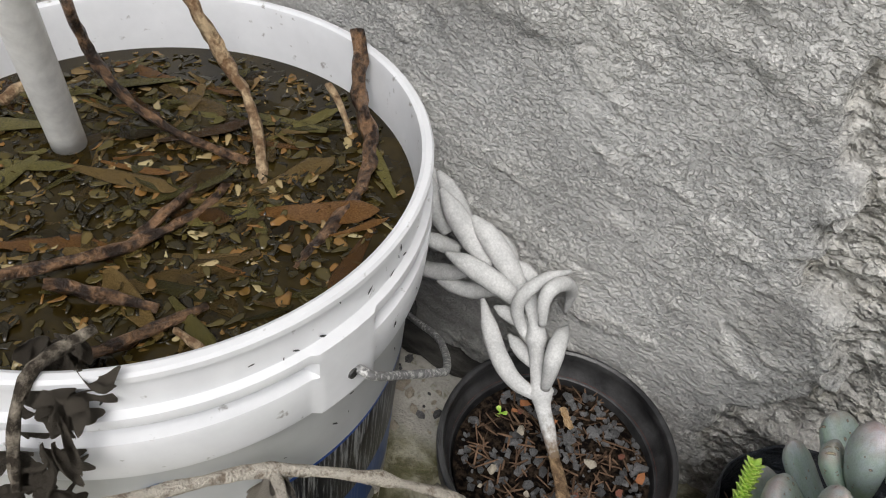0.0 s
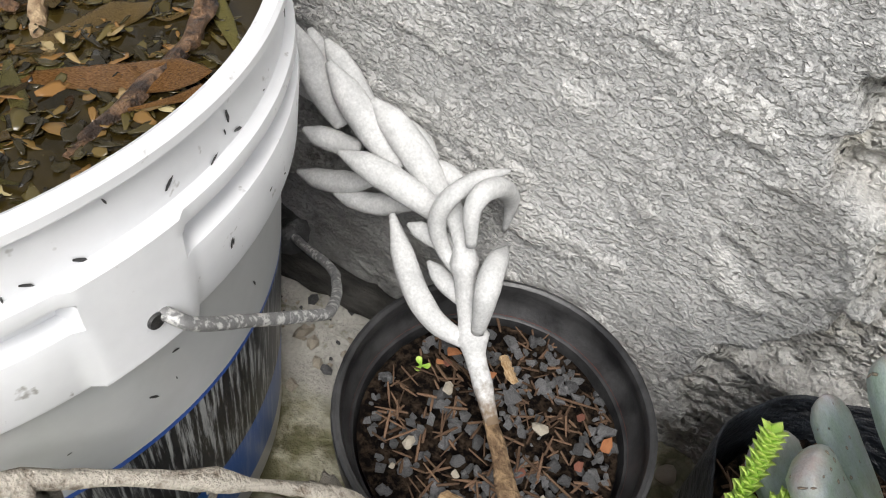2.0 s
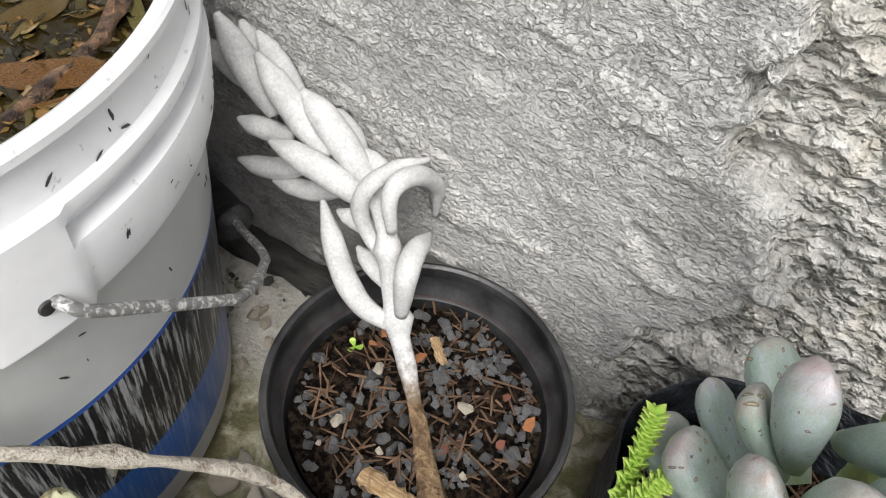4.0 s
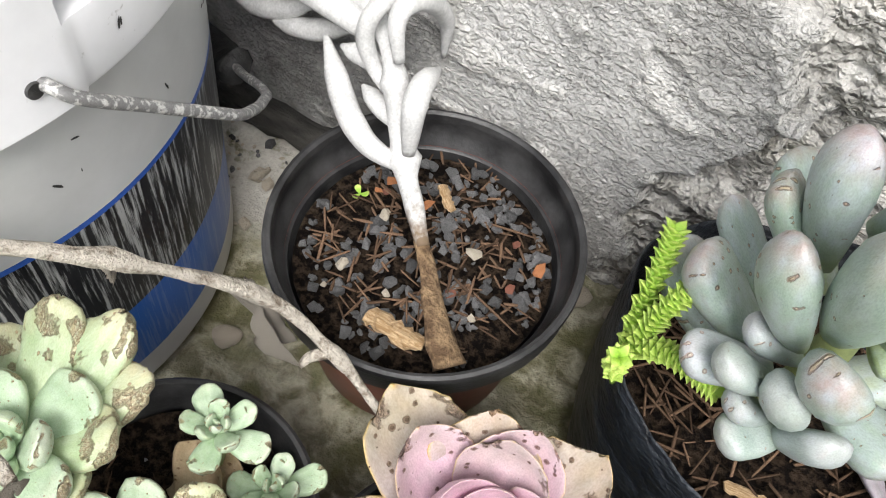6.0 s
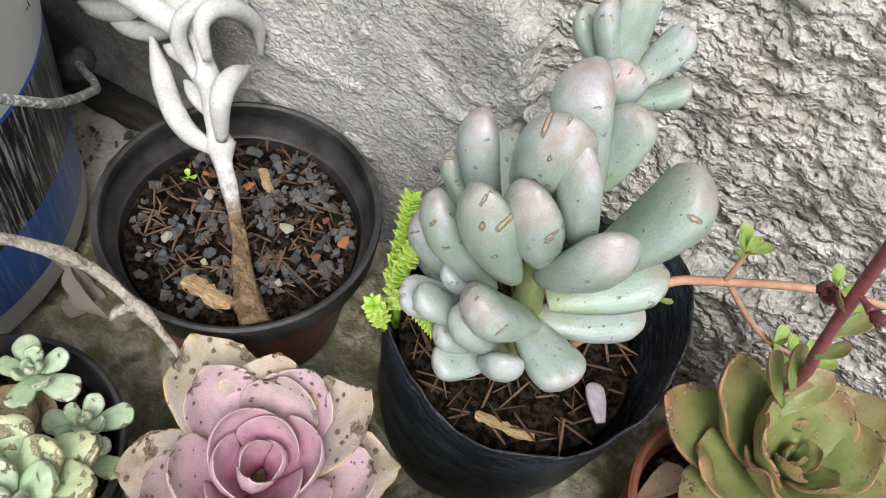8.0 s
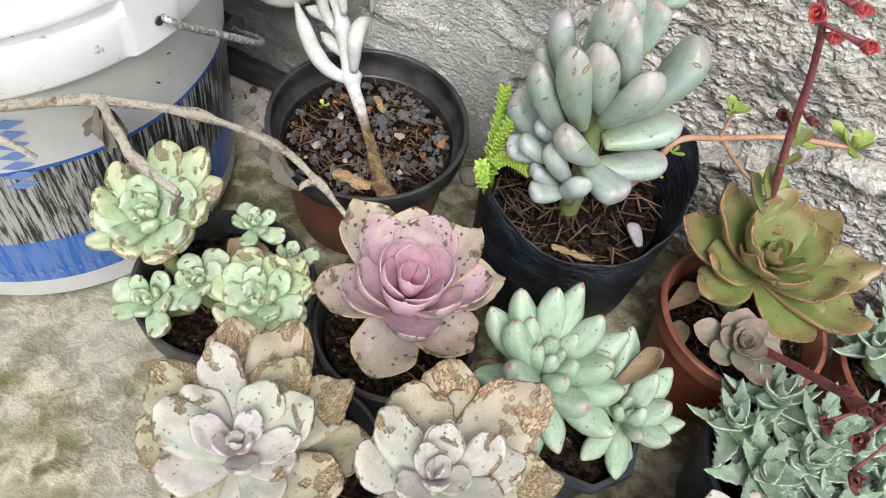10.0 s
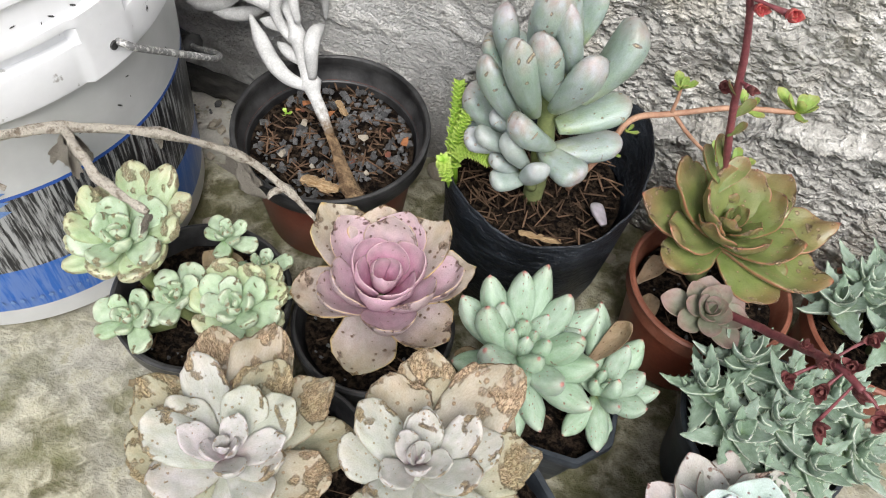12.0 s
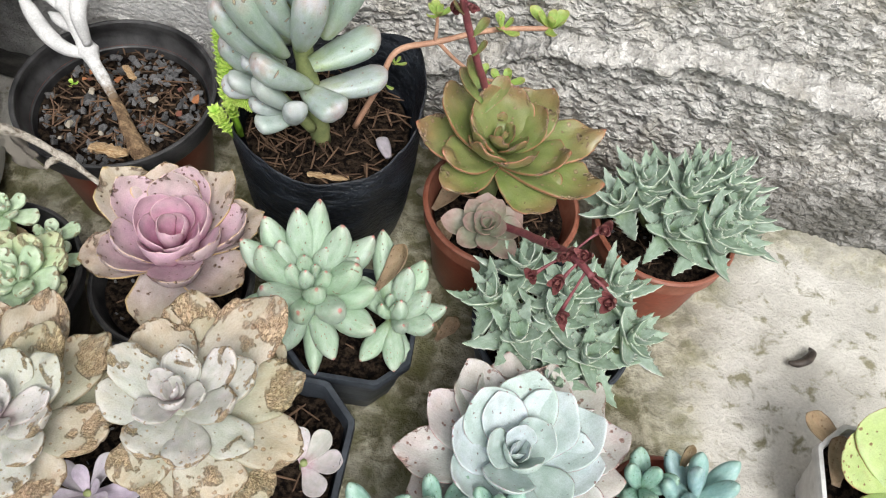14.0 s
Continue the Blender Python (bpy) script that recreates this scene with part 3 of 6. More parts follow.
PROFILES = {}  # share of the length: (width, thickness)
PROFILES["spoon"] = ((0, .30, .10), (.12, .36, .12), (.3, .58, .13), (.5, .84, .13), (.68, 1.0, .12), (.82, .93, .10), (.92, .66, .075), (.97, .33, .05), (1, .03, .02))
PROFILES["broad"] = ((0, .34, .10), (.15, .48, .13), (.35, .76, .14), (.55, .97, .14), (.72, 1.0, .12), (.85, .86, .10), (.94, .54, .07), (.98, .22, .05), (1, .03, .02))
PROFILES["pointed"] = ((0, .34, .10), (.15, .50, .13), (.35, .78, .15), (.55, .98, .15), (.68, 1.0, .13), (.80, .86, .10), (.90, .54, .07), (.96, .24, .05), (1, .02, .02))
PROFILES["plump"] = ((0, .36, .28), (.15, .50, .36), (.35, .74, .44), (.55, .94, .48), (.72, 1.0, .48), (.86, .90, .42), (.95, .62, .30), (.99, .28, .15), (1, .05, .05))
PROFILES["fat"] = ((0, .50, .40), (.1, .62, .52), (.28, .80, .68), (.5, .95, .80), (.7, 1.0, .86), (.84, .95, .80), (.93, .72, .60), (.98, .40, .32), (1, .08, .07))
PROFILES["finger"] = ((0, .46, .28), (.12, .62, .40), (.35, .88, .52), (.58, 1.0, .58), (.76, .90, .54), (.9, .58, .38), (.97, .28, .2), (1, .05, .05))
PROFILES["lance"] = ((0, .42, .24), (.15, .56, .34), (.38, .84, .44), (.58, 1.0, .48), (.72, .95, .45), (.85, .68, .36), (.94, .36, .22), (.98, .16, .11), (1, .03, .03))
PROFILES["cupped"] = ((0, .42, .12), (.15, .56, .14), (.35, .80, .15), (.55, .98, .15), (.70, 1.0, .13), (.82, .84, .10), (.90, .58, .07), (.95, .28, .05), (.98, .10, .03), (1, .02, .02))
PROFILES["tri"] = ((0, .86, .24), (.15, 1.0, .30), (.35, .92, .30), (.55, .72, .25), (.75, .45, .18), (.9, .2, .10), (1, .02, .02))
PROFILES["petal"] = ((0, .5, .2), (.3, 1.0, .3), (.6, .9, .25), (.85, .5, .15), (1, .05, .05))


def leaf(name, profile, material, sag=0.18, cup=0.25, ripple=0.0, teeth=0, seed=0, nu=16, nv=14, crust=0.0, thick=1.0):
    """A leaf of unit length and width: base at the origin, tip at +y, upper face to +z; its belly sags below the chord.
    crust: how far corky scabs spread in from the tip and the margin."""
    keys = np.array(PROFILES[profile])
    if crust:
        nu, nv = 26, 22
    if teeth:
        nu = teeth * 4 + 1
    us = np.linspace(0, 1, nu) if teeth else 1 - (1 - np.linspace(0, 1, nu)) ** 1.35
    verts, faces, along, rim, crusted = [], [], [], [], []
    for i, u in enumerate(us):
        w, t = np.interp(u, keys[:, 0], keys[:, 1]), np.interp(u, keys[:, 0], keys[:, 2]) * thick
        z0 = -sag * 4 * u * (1 - u) * (0.6 + 0.8 * u)
        for k in range(nv):
            a = 2 * math.pi * k / nv
            c, s = math.cos(a), math.sin(a)
            x = 0.5 * w * math.copysign(abs(c) ** 0.85, c)
            if teeth and abs(c) > 0.95 and 0.1 < u < 0.95:
                x *= 1.0 + (0.40 if i % 4 == 2 else (-0.06 if i % 4 == 0 else 0.04))
            z = z0 + 0.5 * t * s * (1.0 if s < 0 else 0.6) + cup * x * x * 2.0
            rx = ripple * noise.noise(Vector((x * 3 + seed * 7.1, u * 3.5, seed))) if ripple else 0.0
            m = 0.0
            if crust:
                q = Vector((x * 4.5 + seed * 5.3, u * 4.5, seed * 1.7 + s * 0.2))
                m = 0.9 * noise.noise(q) + 0.5 * noise.noise(q * 2.7) + (u - 0.72) * 1.5 + 0.3 * abs(c) ** 6 - 0.55 + crust
                m = min(1.0, max(0.0, m * 3.0))
                lump = noise.noise(q * 4.1) + 0.6 * noise.noise(q * 8.3)
                z += 0.022 * m * (0.5 + lump)
                x *= 1 + 0.05 * m * lump
            verts.append((x * (1 + rx * 0.6), u + rx * 0.25 * u * abs(c) - (0.035 * m * (0.6 + lump) * u if m else 0.0), z + rx * 0.5 * u))
            along.append(u)
            crusted.append(m)
            rim.append(max(abs(c) ** 3, max(0.0, (u - 0.86) / 0.14) if profile in ("spoon", "broad", "pointed", "cupped") else 0.0))
    for i in range(nu - 1):
        for k in range(nv):
            faces.append((i * nv + k, i * nv + (k + 1) % nv, (i + 1) * nv + (k + 1) % nv, (i + 1) * nv + k))
    faces.append(tuple(reversed(range(nv))))
    faces.append(tuple(range((nu - 1) * nv, nu * nv)))
    return mesh_of(name, verts, faces, material, along=along, rim=rim, crusted=crusted)


def variants(name, profile, material, n=3, **kw):
    return [leaf(name, profile, material, seed=i + 1, **kw) for i in range(n)]


def leaf_pose(az, el, length, width, base=(0, 0, 0), roll=0.0, deep=None):
    m = pose(*base, 0, 0, az - 90) @ pose(0, 0, 0, el, 0, 0) @ pose(0, 0, 0, 0, roll, 0)
    return m @ Matrix.Diagonal((width, length, deep if deep else (width + length) * 0.5, 1))


def place_leaves(parent, meshes, rows, base=(0, 0, 0), rnd=None, name="leaf", label=""):
    rnd = rnd or random.Random(3)
    for i, (az, el, length, width) in enumerate(rows):
        part(name, meshes[i % len(meshes)], parent, leaf_pose(az, el, length, width, base, rnd.uniform(-6, 6)), label)


def spiral(parent, meshes, n, l0, l1, w0, w1, e0, e1, base=(0, 0, 0), start=0.0, rnd=None, lift=0.0, tilt=None, name="leaf"):
    """n leaves at the golden angle, from the outermost (l0 long, e0 degrees up) to the innermost."""
    rnd = rnd or random.Random(5)
    t = tilt if tilt is not None else Matrix.Identity(4)
    for i in range(n):
        f = i / max(1, n - 1)
        m = leaf_pose(start + i * 137.5 + rnd.uniform(-9, 9), e0 + (e1 - e0) * f + rnd.uniform(-5, 5), (l0 + (l1 - l0) * f) * rnd.uniform(0.92, 1.08),
                      (w0 + (w1 - w0) * f) * rnd.uniform(0.92, 1.08), (0, 0, lift * f), rnd.uniform(-8, 8))
        part(name, meshes[i % len(meshes)], parent, Matrix.Translation(base) @ t @ m)


def stem_part(parent, points, radii, material, name="stem", **kw):
    return part(name, tube(name, points, radii, material, **kw), parent)


def blob(name, material, seed, size=(1, 1, 1), rough=0.35, sub=2):
    """A stone: a lumpy, flattened ball."""
    bm = bmesh.new()
    bmesh.ops.create_icosphere(bm, subdivisions=sub, radius=0.5)
    for v in bm.verts:
        k = 1 + rough * noise.noise(v.co * 2.1 + Vector((seed * 3.7, seed, 0))) + 0.4 * rough * noise.noise(v.co * 6 + Vector((seed, 0, seed)))
        v.co = Vector((v.co.x * size[0], v.co.y * size[1], v.co.z * size[2])) * k
    me = bpy.data.meshes.new(name)
    bm.to_mesh(me)
    bm.free()
    me.materials.append(material)
    me.polygons.foreach_set("use_smooth", [sub > 1] * len(me.polygons))
    return me


def broken_stone(name, material, seed):
    """An angular crushed stone: the hull of a few points near a flattened ball."""
    rnd = random.Random(900 + seed)
    bm = bmesh.new()
    for _ in range(13):
        v = Vector((rnd.gauss(0, 1), rnd.gauss(0, 1), rnd.gauss(0, 1))).normalized() * rnd.uniform(0.42, 0.55)
        bm.verts.new((v.x, v.y * 0.85, v.z * 0.72))
    hull = bmesh.ops.convex_hull(bm, input=bm.verts)
    bmesh.ops.delete(bm, geom=[g for g in hull["geom_interior"] if isinstance(g, bmesh.types.BMVert)], context="VERTS")
    me = bpy.data.meshes.new(name)
    bm.to_mesh(me)
    bm.free()
    me.materials.append(material)
    return me


def soil_disc(r, z, seed=0, square=False, lump=0.004, mound=0.0):
    verts, faces, nr, n = [], [], 14, 40
    for i in range(nr + 1):
        for k in range(n):
            a = 2 * math.pi * k / n
            s = min(1 / max(abs(math.cos(a)), abs(math.sin(a))), 1.22) if square else 1.0
            x, y = r * s * i / nr * math.cos(a), r * s * i / nr * math.sin(a)
            verts.append((x, y, z + mound * (1 - (i / nr) ** 2) + lump * (noise.noise(Vector((x * 90 + seed, y * 90, 0))) + 0.6 * noise.noise(Vector((x * 260, y * 260 + seed, 1))))))
    for i in range(nr):
        for k in range(n):
            faces.append((i * n + k, (i + 1) * n + k, (i + 1) * n + (k + 1) % n, i * n + (k + 1) % n))
    return mesh_of("soil", verts, faces, M_SOIL)


def litter(parent, n, r, z, material, rnd, length=(0.008, 0.022), thick=0.0007, name="straw", centre=(0, 0)):
    """Dry needles and bits of straw lying on the soil."""
    me = tube(name, [(-0.5, 0, 0), (0, 0.03, 0.02), (0.5, 0, 0)], [0.5, 0.6, 0.3], material, 5, 2)
    for _ in range(n):
        a, q = rnd.uniform(0, 360), r * math.sqrt(rnd.random())
        l = rnd.uniform(*length)
        m = pose(centre[0] + q * math.cos(radians(a)), centre[1] + q * math.sin(radians(a)), z + rnd.uniform(0.0005, 0.004), rnd.uniform(-12, 12), rnd.uniform(-14, 14), rnd.uniform(0, 360))
        part(name, me, parent, m @ Matrix.Diagonal((l, thick * rnd.uniform(0.8, 2.0), thick * 1.2, 1)))


def round_pot(parent, r, h, material, rim_material=None, soil_drop=0.015, taper=0.78, seed=0, lip=0.004, soil=True, offset=(0, 0)):
    """A nursery pot: tapering wall with a rolled lip, thickness and a dark inside."""
    b = r * taper
    shift = Matrix.Translation((offset[0], offset[1], 0))
    wall = [(0, 0.002), (b * 0.97, 0.0), (b, 0.003), (r - lip * 1.2, h - 0.016), (r - lip * 1.2, h - 0.014)]
    pot = part("pot", lathe("pot", wall, material), parent, shift)
    rim = [(r - lip * 1.25, h - 0.018), (r - lip * 0.3, h - 0.016), (r - lip * 0.3, h - 0.005), (r, h - 0.004), (r + 0.0005, h - 0.0015), (r - 0.001, h), (r - lip * 0.7, h), (r - lip, h - 0.002),
           (r - lip * 1.3, h - 0.010), (r - lip * 1.6, h - 0.012), (r - lip * 1.9, h - 0.030), (b * 0.94, h * 0.25)]
    part("rim", lathe("rim", rim, rim_material or material), pot)
    if soil:
        z = h - soil_drop
        part("soil", soil_disc(b + (r - b) * (z / h) - lip * 1.6, z, seed), parent, shift)
        bits = random.Random(seed + 400)
        litter(parent, 22, r * 0.72, z + 0.001, M_STRAW, bits, (0.005, 0.016), 0.0007, "straw", offset)
        pip = broken_stone("grit", M_STONE, seed)
        for _ in range(26):
            a, q, s = bits.uniform(0, 6.28), r * 0.8 * math.sqrt(bits.random()), bits.uniform(0.002, 0.005)
            part("grit", pip, parent, pose(offset[0] + q * math.cos(a), offset[1] + q * math.sin(a), z + 0.002, 0, 0, a * 57) @ Matrix.Scale(s, 4))
    return pot


def square_pot(parent, half, h, material, soil_drop=0.014, seed=0, turn=0.0, soil=True):
    """A square pot with cut corners and a flanged rim."""
    r, c = half, 1.55
    t = pose(0, 0, 0, 0, 0, turn)
    pot = part("pot", lathe("pot", [(0, 0.001), (r * 0.7, 0), (r * 0.72, 0.002), (r * 0.93, h - 0.010), (r * 0.93, h - 0.008)], material, 96, 1, c), parent, t)
    part("rim", lathe("rim", [(r * 0.92, h - 0.011), (r * 0.99, h - 0.010), (r, h - 0.008), (r, h - 0.001), (r * 0.99, h), (r * 0.925, h), (r * 0.91, h - 0.002), (r * 0.90, h - 0.012), (r * 0.80, h * 0.3)], material, 96, 1, c), pot)
    if soil:
        part("soil", soil_disc(r * 0.86, h - soil_drop, seed, True), parent, t)
    return pot


# ---- the yard: wall and floor ----
def hash_grid(n, seed):
    return np.random.RandomState(seed).rand(n, n).astype(np.float64)


def value_noise0(x, y, scale, seed):
    g = hash_grid(256, seed)
    x, y = x * scale + 1000, y * scale + 1000
    xi, yi = np.floor(x).astype(int), np.floor(y).astype(int)
    fx, fy = x - xi, y - yi
    fx, fy = fx * fx * (3 - 2 * fx), fy * fy * (3 - 2 * fy)
    top = g[xi % 256, yi % 256] * (1 - fx) + g[(xi + 1) % 256, yi % 256] * fx
    low = g[xi % 256, (yi + 1) % 256] * (1 - fx) + g[(xi + 1) % 256, (yi + 1) % 256] * fx
    return (top * (1 - fy) + low * fy) * 2 - 1


def fbm(x, y, scale, seed, octaves=4, gain=0.5):
    out, amp = 0.0, 1.0
    for k in range(octaves):
        out, amp, scale = out + amp * value_noise0(x, y, scale, seed + k), amp * gain, scale * 2.03
    return out


def spread(lo, hi, step, far_lo, far_hi):
    """Even steps in the middle, growing ones out to the far ends."""
    mid = list(np.arange(lo, hi, step))
    left, s, v = [], step, lo
    while v > far_lo:
        s, v = s * 1.7, v - s * 1.7
        left.append(max(v, far_lo))
    right, s, v = [], step, mid[-1]
    while v < far_hi:
        s, v = s * 1.7, v + s * 1.7
        right.append(min(v, far_hi))
    return np.array(left[::-1] + mid + right)


def sheet(name, a, b, fn, material, **attributes):
    A, B = np.meshgrid(a, b)
    X, Y, Z = fn(A, B)
    na, nb = len(a), len(b)
    i = (np.arange(nb - 1)[:, None] * na + np.arange(na - 1)[None, :]).ravel()
    me = bpy.data.meshes.new(name)
    me.from_pydata(np.stack([X.ravel(), Y.ravel(), Z.ravel()], 1).tolist(), [], np.stack([i, i + 1, i + na + 1, i + na], 1).tolist())
    me.materials.append(material)
    me.polygons.foreach_set("use_smooth", [True] * len(me.polygons))
    for key, f in attributes.items():
        at = me.attributes.new(key, "FLOAT", "POINT")
        at.data.foreach_set("value", np.asarray(f(A, B), dtype=np.float32).ravel())
    me.update()
    return me


def step_between(v, lo, hi):
    t = np.clip((v - lo) / (hi - lo), 0, 1)
    return t * t * (3 - 2 * t)


def plaster_at(x, z):
    """1 on the trowelled coat, 0 on the bare rubble; the coat breaks off along a ragged line."""
    edge = np.interp(z, [0, .036, .07, .108, .116, .125, .151, .178, .198, .222, .230, .30, .326, .346, .45], [.080, .096, .088, .080, .085, .102, .121, .129, .124, .112, .086, .076, .067, .060, .05])
    edge = edge + 0.007 * fbm(x, z, 34, 11) + 0.004 * fbm(x, z, 120, 12)
    return step_between(edge - x, -0.0015, 0.0025)


def splash_at(x, z):
    """Pale splashes of cement thrown on over the coat, thickest high up."""
    top = step_between(z - np.interp(x, [-.6, -.1, 0, .06, .2], [.29, .315, .342, .337, .30]) - 0.010 * fbm(x, z, 30, 51), -0.004, 0.010)
    drops = step_between(fbm(x + 0.4 * z, z * 1.5, 30, 91) - 0.62 + 1.4 * np.maximum(0, 0.24 - z), 0, 0.10)
    return np.clip(top * (0.6 + 0.4 * fbm(x, z, 40, 93)) + drops, 0, 1)


def wall_y(x, z):
    p = plaster_at(x, z)
    rub = 0.0055 * fbm(x, z, 14, 21) + 0.0032 * fbm(x, z * 1.4, 52, 25) + 0.0030 * np.abs(fbm(x, z * 1.5, 120, 29))
    ledge = np.interp(x, [.2, .39, .57, .9], [.124, .166, .168, .16]) + 0.012 * fbm(x, z * 0, 9, 31)
    rub = rub - 0.010 * step_between(z - ledge, -0.004, 0.006) + 0.008 * np.exp(-((z - ledge + 0.007) / 0.006) ** 2)
    coat = -0.011 + 0.0022 * fbm(x, z, 7, 41) + 0.0006 * fbm(x + z * 0.5, z * 0.6 - x * 0.3, 60, 44, 5, 0.6) + 0.0007 * np.abs(fbm(x, z * 2.0, 150, 47))
    top = step_between(z - np.interp(x, [-.6, -.1, 0, .06, .2], [.29, .315, .342, .337, .30]) - 0.008 * fbm(x, z, 30, 51), -0.004, 0.010)
    coat = coat - 0.0018 * splash_at(x, z) - 0.002 * top + 0.002 * top * fbm(x, z, 60, 53)
    return 0.422 - 0.066 * np.minimum(z, 0.5) - rub * (1 - p) + coat * p


# where the wall is darker: low right, foot, left part, one patch
def darkening_at(x, z):
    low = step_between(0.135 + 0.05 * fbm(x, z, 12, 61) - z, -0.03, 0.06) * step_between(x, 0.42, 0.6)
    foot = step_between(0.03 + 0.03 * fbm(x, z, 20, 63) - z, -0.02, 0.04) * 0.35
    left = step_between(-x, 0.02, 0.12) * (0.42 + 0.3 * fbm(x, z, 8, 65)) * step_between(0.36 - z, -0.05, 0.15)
    # darker area low down at the left end
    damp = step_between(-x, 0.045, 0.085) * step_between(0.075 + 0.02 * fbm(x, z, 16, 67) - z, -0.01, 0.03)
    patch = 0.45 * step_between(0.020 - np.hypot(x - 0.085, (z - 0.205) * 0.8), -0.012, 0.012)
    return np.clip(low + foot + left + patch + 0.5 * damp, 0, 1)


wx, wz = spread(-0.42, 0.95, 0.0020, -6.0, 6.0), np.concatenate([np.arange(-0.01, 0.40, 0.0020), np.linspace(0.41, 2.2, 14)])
wall = tagged(new("wall_north", sheet("wall_north", wx, wz, lambda x, z: (x, wall_y(x, z), z), M_WALL, plaster=plaster_at, darkening=darkening_at, splash=splash_at)),
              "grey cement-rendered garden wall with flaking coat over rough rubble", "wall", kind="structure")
top_v = [(-6, 0.389, 2.2), (6, 0.389, 2.2), (6, 0.62, 2.2), (-6, 0.62, 2.2), (-6, 0.62, 0), (6, 0.62, 0)]
tagged(new("wall_back", mesh_of("wall_back", top_v, [(0, 1, 2, 3), (3, 2, 5, 4)], M_WALL, False)), "plain back and top of the cement garden wall", "wall", kind="structure")


def floor_z(x, y):
    near = step_between(1.2 - np.hypot(x - 0.2, y - 0.1), 0, 0.4)
    return near * (0.0022 * fbm(x, y, 14, 71) + 0.0012 * fbm(x, y, 60, 74)) + 0.004 * step_between(y - 0.385 - 0.01 * fbm(x, y, 30, 77), 0, 0.02) * near - 0.002


def moss_at(x, y):
    pots = 0.72 * step_between(0.46 - x + 0.25 * (y - 0.1), -0.10, 0.06) * step_between(y - 0.06 + 0.7 * (x - 0.1) * (x < 0.1), -0.08, 0.08)
    foot = 0.55 * step_between(y - 0.36 - 0.02 * fbm(x, y, 14, 81), 0, 0.05)
    pale = step_between(-0.06 - x, -0.02, 0.03) * step_between(y - 0.33, -0.04, 0.05) * 0.55
    near = step_between(1.6 - np.hypot(x - 0.2, y - 0.1), 0, 0.8)
    grime = 0.60 * step_between(0.16 - x, 0, 0.16) * step_between(0.24 - y, 0, 0.10) * step_between(0.55 - np.hypot(x + 0.1, y - 0.05) + 0.12 * fbm(x, y, 5, 83), 0, 0.35)
    return np.clip((np.maximum(np.maximum(pots, foot), grime) - pale) * near, 0, 1)


fx, fy = spread(-0.45, 0.95, 0.0045, -60, 60), spread(-0.3, 0.44, 0.0045, -60, 60)
tagged(new("ground", sheet("ground", fx, fy, lambda x, y: (x, y, floor_z(x, y)), M_FLOOR, moss=moss_at)), "pale worn concrete ground with damp green moss", "ground", kind="structure")

# a damp dark board along the foot of the wall
board = tube("board", [(-0.46, 0.402, 0.012), (-0.25, 0.401, 0.012), (-0.13, 0.400, 0.012), (-0.075, 0.402, 0.010)], [0.014, 0.013, 0.012, 0.009], M_BLACK_BEAM, 8, 8, 0.25, 0.9)
tagged(new("board", board), "damp black wooden board lying along the wall foot", "board")


# ---- bucket ----
BUCKET = pose(-0.2215, 0.238, 0.0, 1.0, -3.0, 0)


